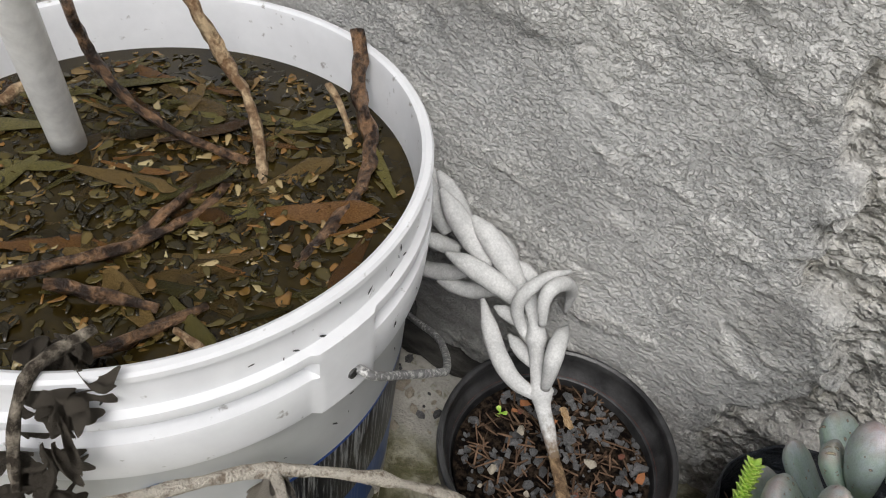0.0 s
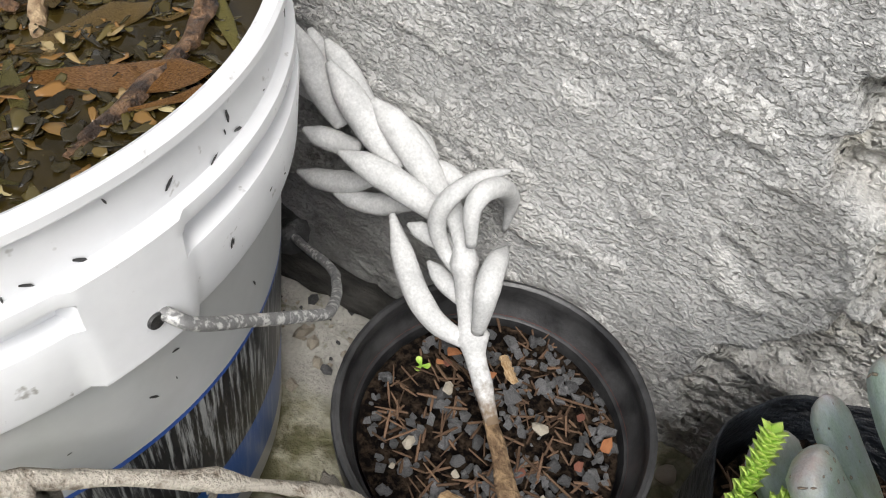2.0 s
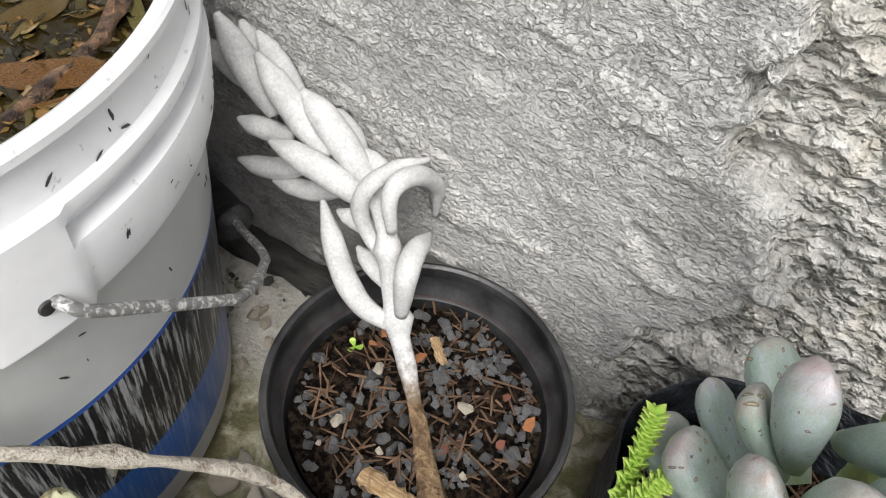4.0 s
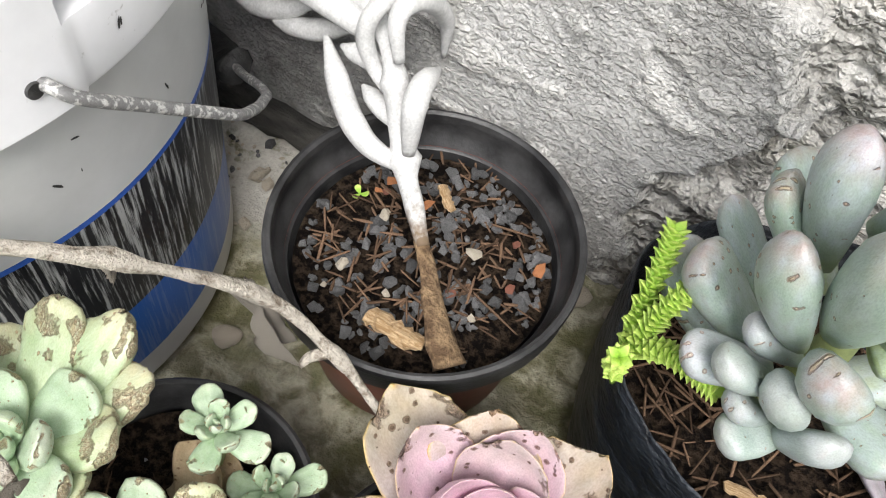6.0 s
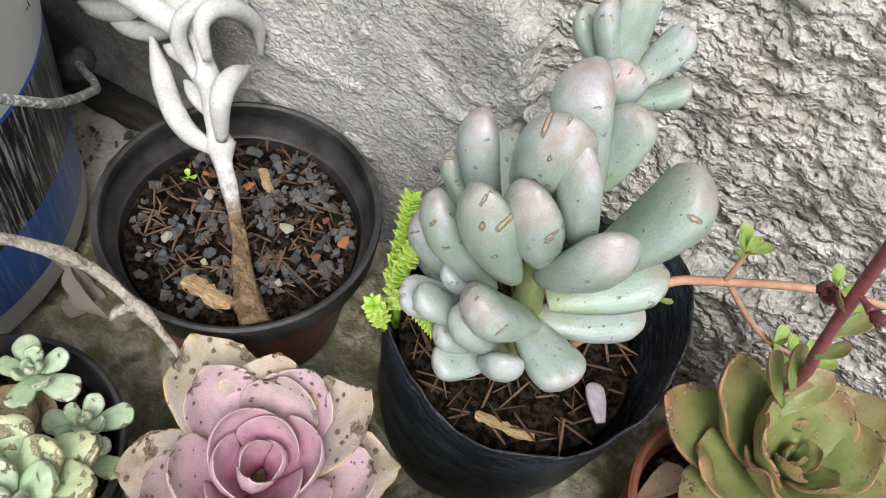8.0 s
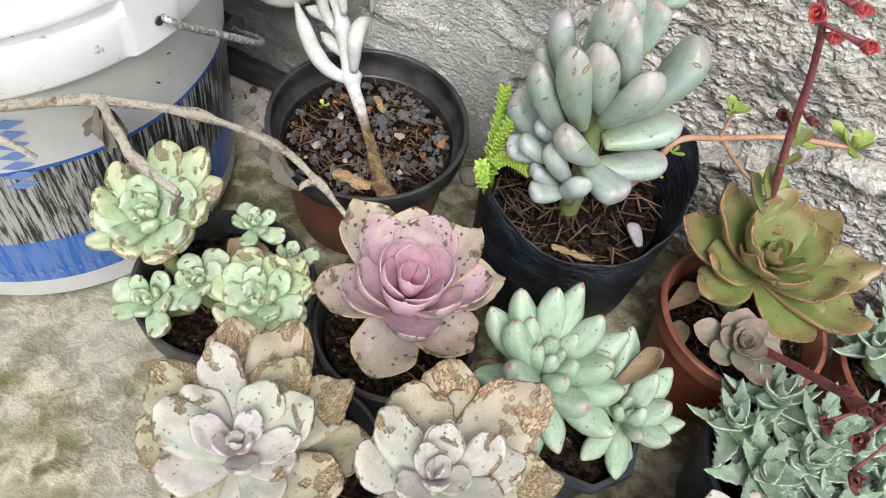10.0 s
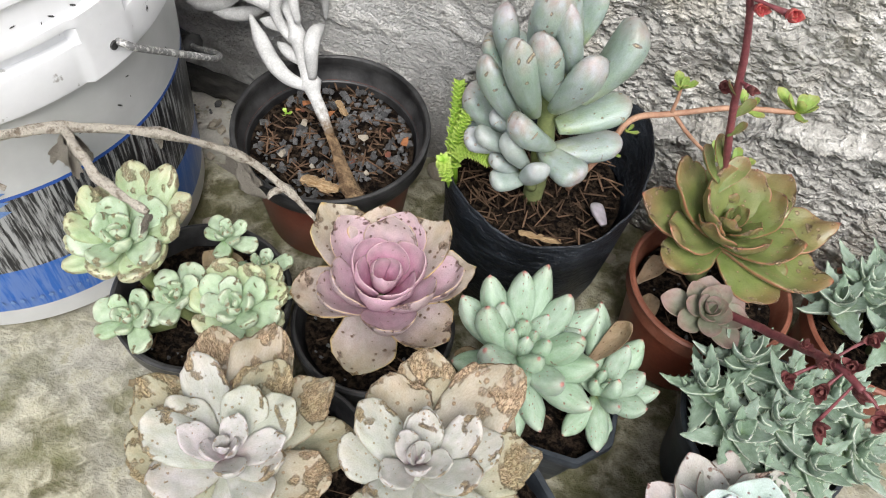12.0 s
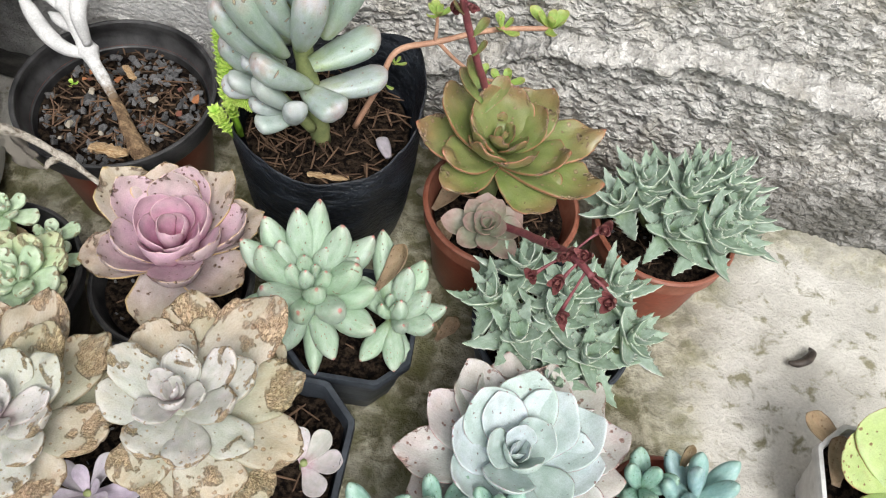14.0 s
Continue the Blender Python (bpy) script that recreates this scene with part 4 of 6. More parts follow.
def bucket():
    ob = thing("bucket", (0, 0, 0), "white plastic bucket of murky water with twigs and sodden leaves", "bucket")
    ob.matrix_world = BUCKET
    prof = [(0, 0.004), (0.128, 0.003), (0.133, 0.0), (0.136, 0.004), (0.1365, 0.02), (0.1395, 0.08), (0.1425, 0.14), (0.1455, 0.199), (0.1458, 0.2005), (0.1515, 0.2015), (0.1520, 0.203), (0.1535, 0.226), (0.1530, 0.2285),
            (0.1462, 0.2300), (0.1460, 0.2380), (0.1525, 0.2390), (0.1530, 0.2405), (0.1525, 0.2445), (0.1488, 0.2460), (0.1480, 0.2630), (0.1506, 0.2642), (0.1518, 0.2655), (0.1518, 0.2685), (0.1506, 0.2700),
            (0.1476, 0.2702), (0.1456, 0.2690), (0.1448, 0.2660), (0.1438, 0.22), (0.1425, 0.17)]
    n, verts, faces, height, turn = 288, [], [], [], []
    ear = radians(-8)
    for r, z in prof:
        for k in range(n):
            a = 2 * math.pi * k / n
            d = math.degrees(math.atan2(math.sin(a - ear), math.cos(a - ear)))
            rr = r
            if abs(d + 0.5) < 6.8 and 0.2 < z < 0.2455 and r > 0.1459:   # solid boss that carries the handle
                rr = 0.1545
            verts.append((rr * math.cos(a), rr * math.sin(a), z))
            height.append(z)
            turn.append(0.04 * max(-0.4, min(2.2, (-20 - math.degrees(math.atan2(math.sin(a), math.cos(a)))) / 20)) + 0.06)
    for i in range(len(prof) - 1):
        for k in range(n):
            faces.append((i * n + k, i * n + (k + 1) % n, (i + 1) * n + (k + 1) % n, (i + 1) * n + k))
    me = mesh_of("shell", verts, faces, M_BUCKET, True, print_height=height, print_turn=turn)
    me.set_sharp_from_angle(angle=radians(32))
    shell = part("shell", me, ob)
    # handle hole, its dark inside only a black disc; wire bail and its grip
    hole_disc = lathe("hole_disc", [(0, 0.0006), (0.0027, 0.0006), (0.0029, 0.0), (0.0029, -0.0015)], M_GRIP, 20)
    part("hole_disc", hole_disc, shell, pose(0.1550 * math.cos(ear), 0.1550 * math.sin(ear), 0.2150, 0, 90, math.degrees(ear)))
    inv = BUCKET.inverted()
    wire = [inv @ Vector(p) for p in ((-0.088, 0.2152, 0.2235), (-0.0765, 0.2165, 0.2220), (-0.0715, 0.2215, 0.2170), (-0.0665, 0.240, 0.202), (-0.0600, 0.266, 0.181), (-0.0600, 0.276, 0.172), (-0.070, 0.298, 0.152), (-0.0835, 0.3195, 0.132), (-0.0865, 0.324, 0.128), (-0.098, 0.333, 0.120), (-0.118, 0.346, 0.105), (-0.135, 0.357, 0.095))]
    handle = part("handle", tube("handle", wire, [0.0023] * 3, M_WIRE, 12, 8, 0.05), ob, label="bent galvanised wire handle with flaking paint")
    grip = [inv @ Vector(p) for p in ((-0.130, 0.353, 0.098), (-0.140, 0.360, 0.090), (-0.170, 0.374, 0.082), (-0.225, 0.388, 0.075))]
    part("grip", tube("grip", grip, [0.0095, 0.0105, 0.010, 0.009], M_GRIP, 12, 6, 0.15), handle, label="black plastic grip")
    # faded print on the side: illegible letters as bars
    for i in range(7):
        a = radians(-46.5 + i * 0.4)
        z = 0.128 + i * 0.0085
        bar = lathe("print_bar", [(0.0, 0.0), (0.5, 0.0), (0.5, 0.06), (0.0, 0.06)], M_INK, 4)
        r = 0.1395 + (z - 0.08) * 0.05 + 0.0007
        part("print_bar", bar, shell, pose(r * math.cos(a), r * math.sin(a), z, 0, 90, math.degrees(a)) @ Matrix.Diagonal((0.007, 0.018, 0.006, 1)))
    for i in range(16):
        a = radians(-74 + i * 2.6)
        r = 0.1365 + 0.018 * 0.05 + 0.0014
        part("print_bar", bar, shell, pose(r * math.cos(a), r * math.sin(a), 0.034, 0, 90, math.degrees(a)) @ Matrix.Diagonal((0.005, 0.0036 if i % 3 else 0.002, 0.006, 1)))
    # flecks of dirt and bits of leaf stuck to the outside
    rnd = random.Random(17)
    fleck = blob("fleck", M_GRIP, 81, (1, 0.35, 0.15), 0.6, 1)
    for i in range(46):
        a, z = radians(rnd.uniform(-70, 40)), rnd.choice((0.248, 0.252, 0.256, 0.260, 0.247, 0.235, 0.2155, 0.209, 0.165, 0.18))
        r = np.interp(z, [0.14, 0.199, 0.203, 0.226, 0.2305, 0.2375, 0.2405, 0.2445, 0.246, 0.263], [0.1425, 0.1455, 0.152, 0.1535, 0.147, 0.147, 0.153, 0.1525, 0.1488, 0.1480]) + 0.0003
        s = rnd.uniform(0.0015, 0.006)
        part("fleck", fleck, shell, pose(r * math.cos(a), r * math.sin(a), z, 0, 90, math.degrees(a)) @ pose(0, 0, 0, 0, 0, rnd.uniform(0, 180)) @ Matrix.Diagonal((s, s * 0.7, 0.002, 1)))
    # water
    ws = lathe("water", [(0.0, 0.2335), (0.05, 0.2335), (0.1, 0.2335), (0.1446, 0.2335)], M_WATER, 72)
    part("water", ws, ob, label="murky brown water")
    return ob


BUCKET_OB = bucket()


def in_bucket(x, y, z):
    return tuple(BUCKET @ Vector((x, y, z)))


def bucket_litter():
    """Sodden leaves floating just at the surface, and twigs."""
    rnd = random.Random(11)
    kinds = variants("sodden_leaf", "spoon", M_WET_LEAF, 4, sag=0.1, cup=0.1, ripple=0.35, nu=9, nv=8)
    raft = thing("leaf_litter", (0, 0, 0), "sodden brown leaves floating in the bucket water", "leaf litter")
    raft.matrix_world = BUCKET @ Matrix.Translation((0, 0, 0.2345))
    kinds += variants("sodden_leaf", "spoon", M_WET_LEAF_ORANGE, 2, sag=0.1, cup=0.1, ripple=0.35, nu=9, nv=8) + variants("sodden_leaf", "spoon", M_WET_LEAF_GREEN, 3, sag=0.1, cup=0.1, ripple=0.35, nu=9, nv=8)
    for i in range(300):
        a, q = rnd.uniform(0, 360), 0.138 * math.sqrt(rnd.random())
        l = rnd.choice((0.016, 0.024, 0.032, 0.042, 0.052, 0.066))
        az = rnd.gauss(40, 34) + (180 if rnd.random() < 0.5 else 0)
        wd = l * rnd.uniform(0.13, 0.32)
        x, y = q * math.cos(radians(a)) - 0.5 * l * math.cos(radians(az)), q * math.sin(radians(a)) - 0.5 * l * math.sin(radians(az))
        if math.hypot(x, y) > 0.138 or math.hypot(x + l * math.cos(radians(az)), y + l * math.sin(radians(az))) > 0.140:
            continue
        part("sodden_leaf", kinds[i % 9], raft, leaf_pose(az, rnd.uniform(-4, 4), l, wd, (x, y, rnd.uniform(-0.0028, 0.0016)), rnd.uniform(-14, 14), 0.012))
    frag_v, frag_f = [], []
    low = leaf("fragment", "spoon", M_WET_LEAF_GREEN, 0.1, 0.1, 0.6, nu=5, nv=6)
    for i in range(2600):
        a, q = rnd.uniform(0, 360), 0.140 * math.sqrt(rnd.random())
        l = rnd.uniform(0.003, 0.012)
        m = leaf_pose(rnd.uniform(0, 360), rnd.uniform(-12, 12), l, l * rnd.uniform(0.3, 0.7), (q * math.cos(radians(a)), q * math.sin(radians(a)), rnd.uniform(-0.0016, 0.0008)), rnd.uniform(-25, 25), 0.005)
        if math.hypot(m.translation.x, m.translation.y) + l > 0.143:
            continue
        k = len(frag_v)
        frag_v += [m @ v.co for v in low.vertices]
        frag_f += [tuple(k + i for i in p.vertices) for p in low.polygons]
    bits = mesh_of("leaf_fragments", frag_v, frag_f, M_BITS)
    ob = new("leaf_fragments", bits)
    ob.matrix_world = BUCKET @ Matrix.Translation((0, 0, 0.2345))
    tagged(ob, "fine brown and olive plant fragments floating in the bucket", "plant debris", kind="stuff")
    twigs = (((-0.305, 0.262, 0.305), (-0.310, 0.274, 0.262), (-0.277, 0.271, 0.247), (-0.241, 0.274, 0.240), (-0.205, 0.284, 0.236)), ((-0.284, 0.325, 0.290), (-0.258, 0.325, 0.258), (-0.225, 0.311, 0.245), (-0.187, 0.276, 0.234)),
             ((-0.200, 0.374, 0.282), (-0.176, 0.347, 0.258), (-0.159, 0.334, 0.246), (-0.143, 0.304, 0.240), (-0.137, 0.272, 0.239), (-0.134, 0.236, 0.236)), ((-0.23, 0.148, 0.240), (-0.206, 0.191, 0.239), (-0.196, 0.236, 0.237), (-0.207, 0.277, 0.234)),
             ((-0.21, 0.157, 0.242), (-0.183, 0.17, 0.240), (-0.165, 0.179, 0.237)), ((-0.168, 0.122, 0.246), (-0.161, 0.151, 0.242), (-0.149, 0.193, 0.236)))
    twigs += (((-0.148, 0.173, 0.240), (-0.134, 0.172, 0.242), (-0.122, 0.170, 0.244)), ((-0.206, 0.355, 0.252), (-0.191, 0.349, 0.246), (-0.176, 0.339, 0.238)), ((-0.325, 0.224, 0.250), (-0.328, 0.240, 0.250), (-0.326, 0.263, 0.245)),
              ((-0.207, 0.205, 0.236), (-0.206, 0.227, 0.240), (-0.212, 0.251, 0.236)))
    thick = (0.0030, 0.0036, 0.0040, 0.0028, 0.0032, 0.0034, 0.0018, 0.002, 0.003, 0.0026)
    for i, (pts, t) in enumerate(zip(twigs, thick)):
        tagged(new("twig", tube("twig", pts, [t, t * 1.05, t * 0.85, t * 0.8], M_TAN_TWIG if i in (1, 6, 7, 8) else M_WET_TWIG, 10, 7, 0.5, seed=i)),
               "peeling tan twig leaning on the bucket rim" if i in (1, 2) else "wet brown twig lying in the bucket water", "twig", "twigs in the bucket")
    pipe = thing("pipe", (0, 0, 0), "white plastic pipe standing in the bucket water", "pipe")
    a, b = Vector(in_bucket(-0.062, 0.005, 0.226)), Vector((-0.262, 0.205, 0.355))
    part("tube", tube("tube", [a, a.lerp(b, 0.5), b, b + (b - a) * 0.5], [0.0095] * 3, M_PIPE, 24, 3), pipe)


bucket_litter()


# ---- the white-coated plant in its black and brown pot ----
def coated_plant():
    cx, cy = 0.010, 0.324
    ob = thing("potted_plant", (cx, cy, 0), "white-coated succulent cutting in a black-rimmed brown plastic pot of gravel", "potted plant")
    h, r = 0.104, 0.0755
    tilt = pose(0, 0, 0, 3.0, -1.6, 0)
    pot = part("pot", lathe("pot", [(0, 0.003), (0.055, 0.001), (0.057, 0.004), (0.0665, h - 0.022), (0.067, h - 0.02)], M_BROWN_POT), ob, tilt, "glossy red-brown plastic wall")
    part("rim", lathe("rim", [(0.0668, h - 0.021), (0.0735, h - 0.019), (0.0745, h - 0.017), (0.0748, h - 0.008), (0.0752, h - 0.006), (0.0752, h - 0.0045), (0.0757, h - 0.003), (0.0752, h - 0.0005), (0.0735, h), (0.0718, h - 0.001),
                              (0.0708, h - 0.004), (0.0712, h - 0.006), (0.0702, h - 0.013), (0.0690, h - 0.0145), (0.0672, h - 0.020), (0.0655, h - 0.0215), (0.0640, h - 0.035), (0.050, 0.02)], M_BLACK_POT), pot, None, "black rolled rim")
    part("soil", soil_disc(0.0636, 0.078, 4, lump=0.003), ob, tilt)
    rnd = random.Random(21)
    stones = [broken_stone("stone", M_STONE, s) for s in range(9)]
    for i in range(430):
        a, q = rnd.uniform(0, 360), 0.060 * math.sqrt(rnd.random())
        x, y = q * math.cos(radians(a)), q * math.sin(radians(a))
        if noise.noise(Vector((x * 34, y * 34, 5))) < -0.16:
            continue
        s = rnd.choice((0.003, 0.004, 0.005, 0.006, 0.007, 0.0085))
        part("stone", stones[i % 9], ob, tilt @ pose(x, y, 0.0800 + s * 0.30, rnd.uniform(0, 360), rnd.uniform(-40, 40), rnd.uniform(0, 360)) @ Matrix.Scale(s, 4))
    part("stone", stones[0], ob, tilt @ pose(0.002, 0.021, 0.083, 10, 5, 60) @ Matrix.Diagonal((0.010, 0.014, 0.011, 1)))
    part("stone", stones[1], ob, tilt @ pose(-0.022, 0.026, 0.083, 10, 25, 10) @ Matrix.Diagonal((0.011, 0.010, 0.010, 1)))
    pale = [broken_stone("pale_stone", M_PALE_STONE, s + 20) for s in range(2)]
    for x, y, s in ((0.021, 0.011, 0.0095), (-0.029, -0.028, 0.008), (-0.027, 0.007, 0.008), (-0.03, -0.042, 0.004), (0.037, -0.02, 0.005), (-0.003, -0.03, 0.005)):
        part("pale_stone", pale[0 if s > 0.005 else 1], ob, tilt @ pose(x, y, 0.0855, 0, 0, x * 9000) @ Matrix.Scale(s, 4))
    red = broken_stone("red_stone", M_RED_STONE, 31)
    for x, y, s in ((0.022, -0.014, 0.007), (0.036, 0.028, 0.0055), (0.045, 0.004, 0.006), (-0.035, 0.02, 0.006)):
        part("red_stone", red, ob, tilt @ pose(x, y, 0.0845, 0, 0, y * 9000) @ Matrix.Scale(s, 4))
    chip = blob("orange_chip", M_ORANGE_CHIP, 41, (1, 0.55, 0.35), 0.9, 1)
    for x, y, s, t in ((0.052, 0.02, 0.009, 80), (-0.035, 0.027, 0.008, 10), (-0.013, 0.024, 0.0075, 50), (-0.038, 0.018, 0.005, 0)):
        part("orange_chip", chip, ob, tilt @ pose(x, y, 0.0855, 0, 0, t) @ Matrix.Scale(s, 4))
    wood = tube("wood_chip", [(-0.5, 0, 0), (-0.2, 0.03, 0.01), (0.2, -0.01, 0.02), (0.5, 0.04, 0)], [0.13, 0.19, 0.2, 0.12], M_WOOD_CHIP, 7, 4, 0.5, 0.5)
    wood.polygons.foreach_set("use_smooth", [False] * len(wood.polygons))
    part("wood_chip", wood, ob, tilt @ pose(-0.006, 0.031, 0.0880, 0, 10, -38) @ Matrix.Scale(0.0155, 4))
    part("wood_chip", wood, ob, tilt @ pose(0.011, -0.046, 0.0885, 0, -4, -2) @ Matrix.Scale(0.030, 4))
    litter(ob, 230, 0.059, 0.0815, M_STRAW, rnd, (0.004, 0.016), 0.0008)
    for x, y, t, l in ((0.022, 0.014, 62, 0.02), (0.032, 0.034, 15, 0.024), (0.045, -0.012, -15, 0.028), (0.01, -0.008, 70, 0.016), (-0.02, -0.012, 115, 0.016)):
        part("straw", bpy.data.meshes["straw"], ob, tilt @ pose(x, y, 0.0855, 0, 4, t) @ Matrix.Diagonal((l, 0.0012, 0.0012, 1)))
    sprout = variants("sprout", "spoon", M_CRASSULA, 1)
    for az in (20, 140, 260):
        part("sprout", sprout[0], ob, tilt @ leaf_pose(az, 20, 0.005, 0.0035, (-0.045, 0.012, 0.084)))

    def rel(p):
        return (p[0] - cx, p[1] - cy, p[2])
    # flattened woody foot, then the white stem leaning back along the wall
    foot = [rel(p) for p in ((0.048, 0.272, 0.085), (0.040, 0.279, 0.089), (0.032, 0.287, 0.092), (0.017, 0.304, 0.096), (0.007, 0.314, 0.099))]
    part("woody_foot", tube("woody_foot", foot, [0.0088, 0.0086, 0.0062, 0.0046, 0.0040], M_STICK, 12, 8, 0.22, 0.5), ob, label="split brown woody stem base")
    line = ((0.009, 0.312, 0.099), (-0.004, 0.324, 0.107), (-0.018, 0.336, 0.119), (-0.029, 0.345, 0.136), (-0.039, 0.354, 0.153), (-0.053, 0.365, 0.160), (-0.072, 0.376, 0.155), (-0.098, 0.383, 0.156), (-0.126, 0.388, 0.168), (-0.15, 0.391, 0.186))
    stem = part("stem", tube("stem", [rel(p) for p in line], [0.0034, 0.0046, 0.0052, 0.0048, 0.0046, 0.0042, 0.004, 0.004, 0.0035, 0.003], M_WHITE_FOOT, 14, 5, 0.10, knots=(0.22, 0.4, 0.55)), ob, label="chalky white stem")
    return ob, stem, rel


COATED, COATED_STEM, coated_rel = coated_plant()
# base and tip of each chalky leaf, with its thickness and how far it bows
COATED_LEAVES = (
    ((-0.026, 0.343, 0.131), (-0.054, 0.355, 0.130), 0.0045, -0.002), ((-0.040, 0.358, 0.145), (-0.070, 0.360, 0.142), 0.0045, 0.0),
    ((-0.052, 0.364, 0.152), (-0.112, 0.362, 0.163), 0.0064, 0.004), ((-0.075, 0.374, 0.141), (-0.120, 0.374, 0.121), 0.0052, -0.004), ((-0.100, 0.378, 0.140), (-0.144, 0.375, 0.122), 0.0055, -0.005),
)
COATED_LEAVES_UPPER = (
    ((-0.110, 0.380, 0.154), (-0.138, 0.370, 0.158), 0.0052, -0.002), ((-0.084, 0.374, 0.160), (-0.132, 0.380, 0.195), 0.0072, -0.004), ((-0.122, 0.381, 0.162), (-0.155, 0.380, 0.207), 0.0072, -0.003),
    ((-0.104, 0.385, 0.162), (-0.144, 0.396, 0.193), 0.006, 0.002), ((-0.058, 0.371, 0.156), (-0.108, 0.383, 0.183), 0.0072, 0.003), ((-0.070, 0.382, 0.158), (-0.100, 0.394, 0.168), 0.0062, 0.003),
    ((-0.050, 0.376, 0.158), (-0.076, 0.384, 0.160), 0.0042, 0.006), ((-0.140, 0.392, 0.172), (-0.152, 0.394, 0.197), 0.005, 0.0), ((-0.13, 0.386, 0.168), (-0.175, 0.39, 0.178), 0.006, -0.003),
)
for base, tip, thick, bow in COATED_LEAVES + COATED_LEAVES_UPPER:
    thick *= 1.1
    a, b = Vector(coated_rel(base)), Vector(coated_rel(tip))
    mid = (a + b) / 2 + Vector((0.35 if bow > 0 else -0.1, -0.2, 1.0)) * bow
    part("leaf", tube("leaf", [a, a.lerp(mid, 0.5) + (mid - (a + b) / 2) * 0.25, mid, mid.lerp(b, 0.5) + (mid - (a + b) / 2) * 0.25, b], [thick * 0.55, thick * 0.85, thick * 1.02, thick, thick * 0.85, thick * 0.22], M_WHITE_STEM, 12, 6, 0.05),
         COATED_STEM, label="chalky white finger-shaped leaf")


# the curled leaves round the stem
for pts, thick in ((((-0.016, 0.333, 0.117), (-0.036, 0.333, 0.120), (-0.052, 0.340, 0.125), (-0.065, 0.350, 0.131), (-0.080, 0.362, 0.141)), 0.0062), (((-0.031, 0.346, 0.141), (-0.046, 0.352, 0.146), (-0.053, 0.352, 0.162), (-0.050, 0.355, 0.177), (-0.043, 0.368, 0.182), (-0.035, 0.382, 0.181)), 0.0044),
                   (((-0.034, 0.350, 0.160), (-0.038, 0.352, 0.178), (-0.037, 0.360, 0.184), (-0.034, 0.375, 0.176), (-0.032, 0.390, 0.157), (-0.032, 0.394, 0.132)), 0.0048), (((-0.016, 0.335, 0.126), (-0.018, 0.338, 0.149), (-0.021, 0.350, 0.154), (-0.023, 0.370, 0.147)), 0.0058)):
    part("leaf", tube("leaf", [coated_rel(p) for p in pts], [thick * 0.55, thick * 0.85, thick * 1.02, thick, thick * 0.85, thick * 0.25], M_WHITE_STEM, 12, 6, 0.06), COATED_STEM, label="chalky white curled leaf")


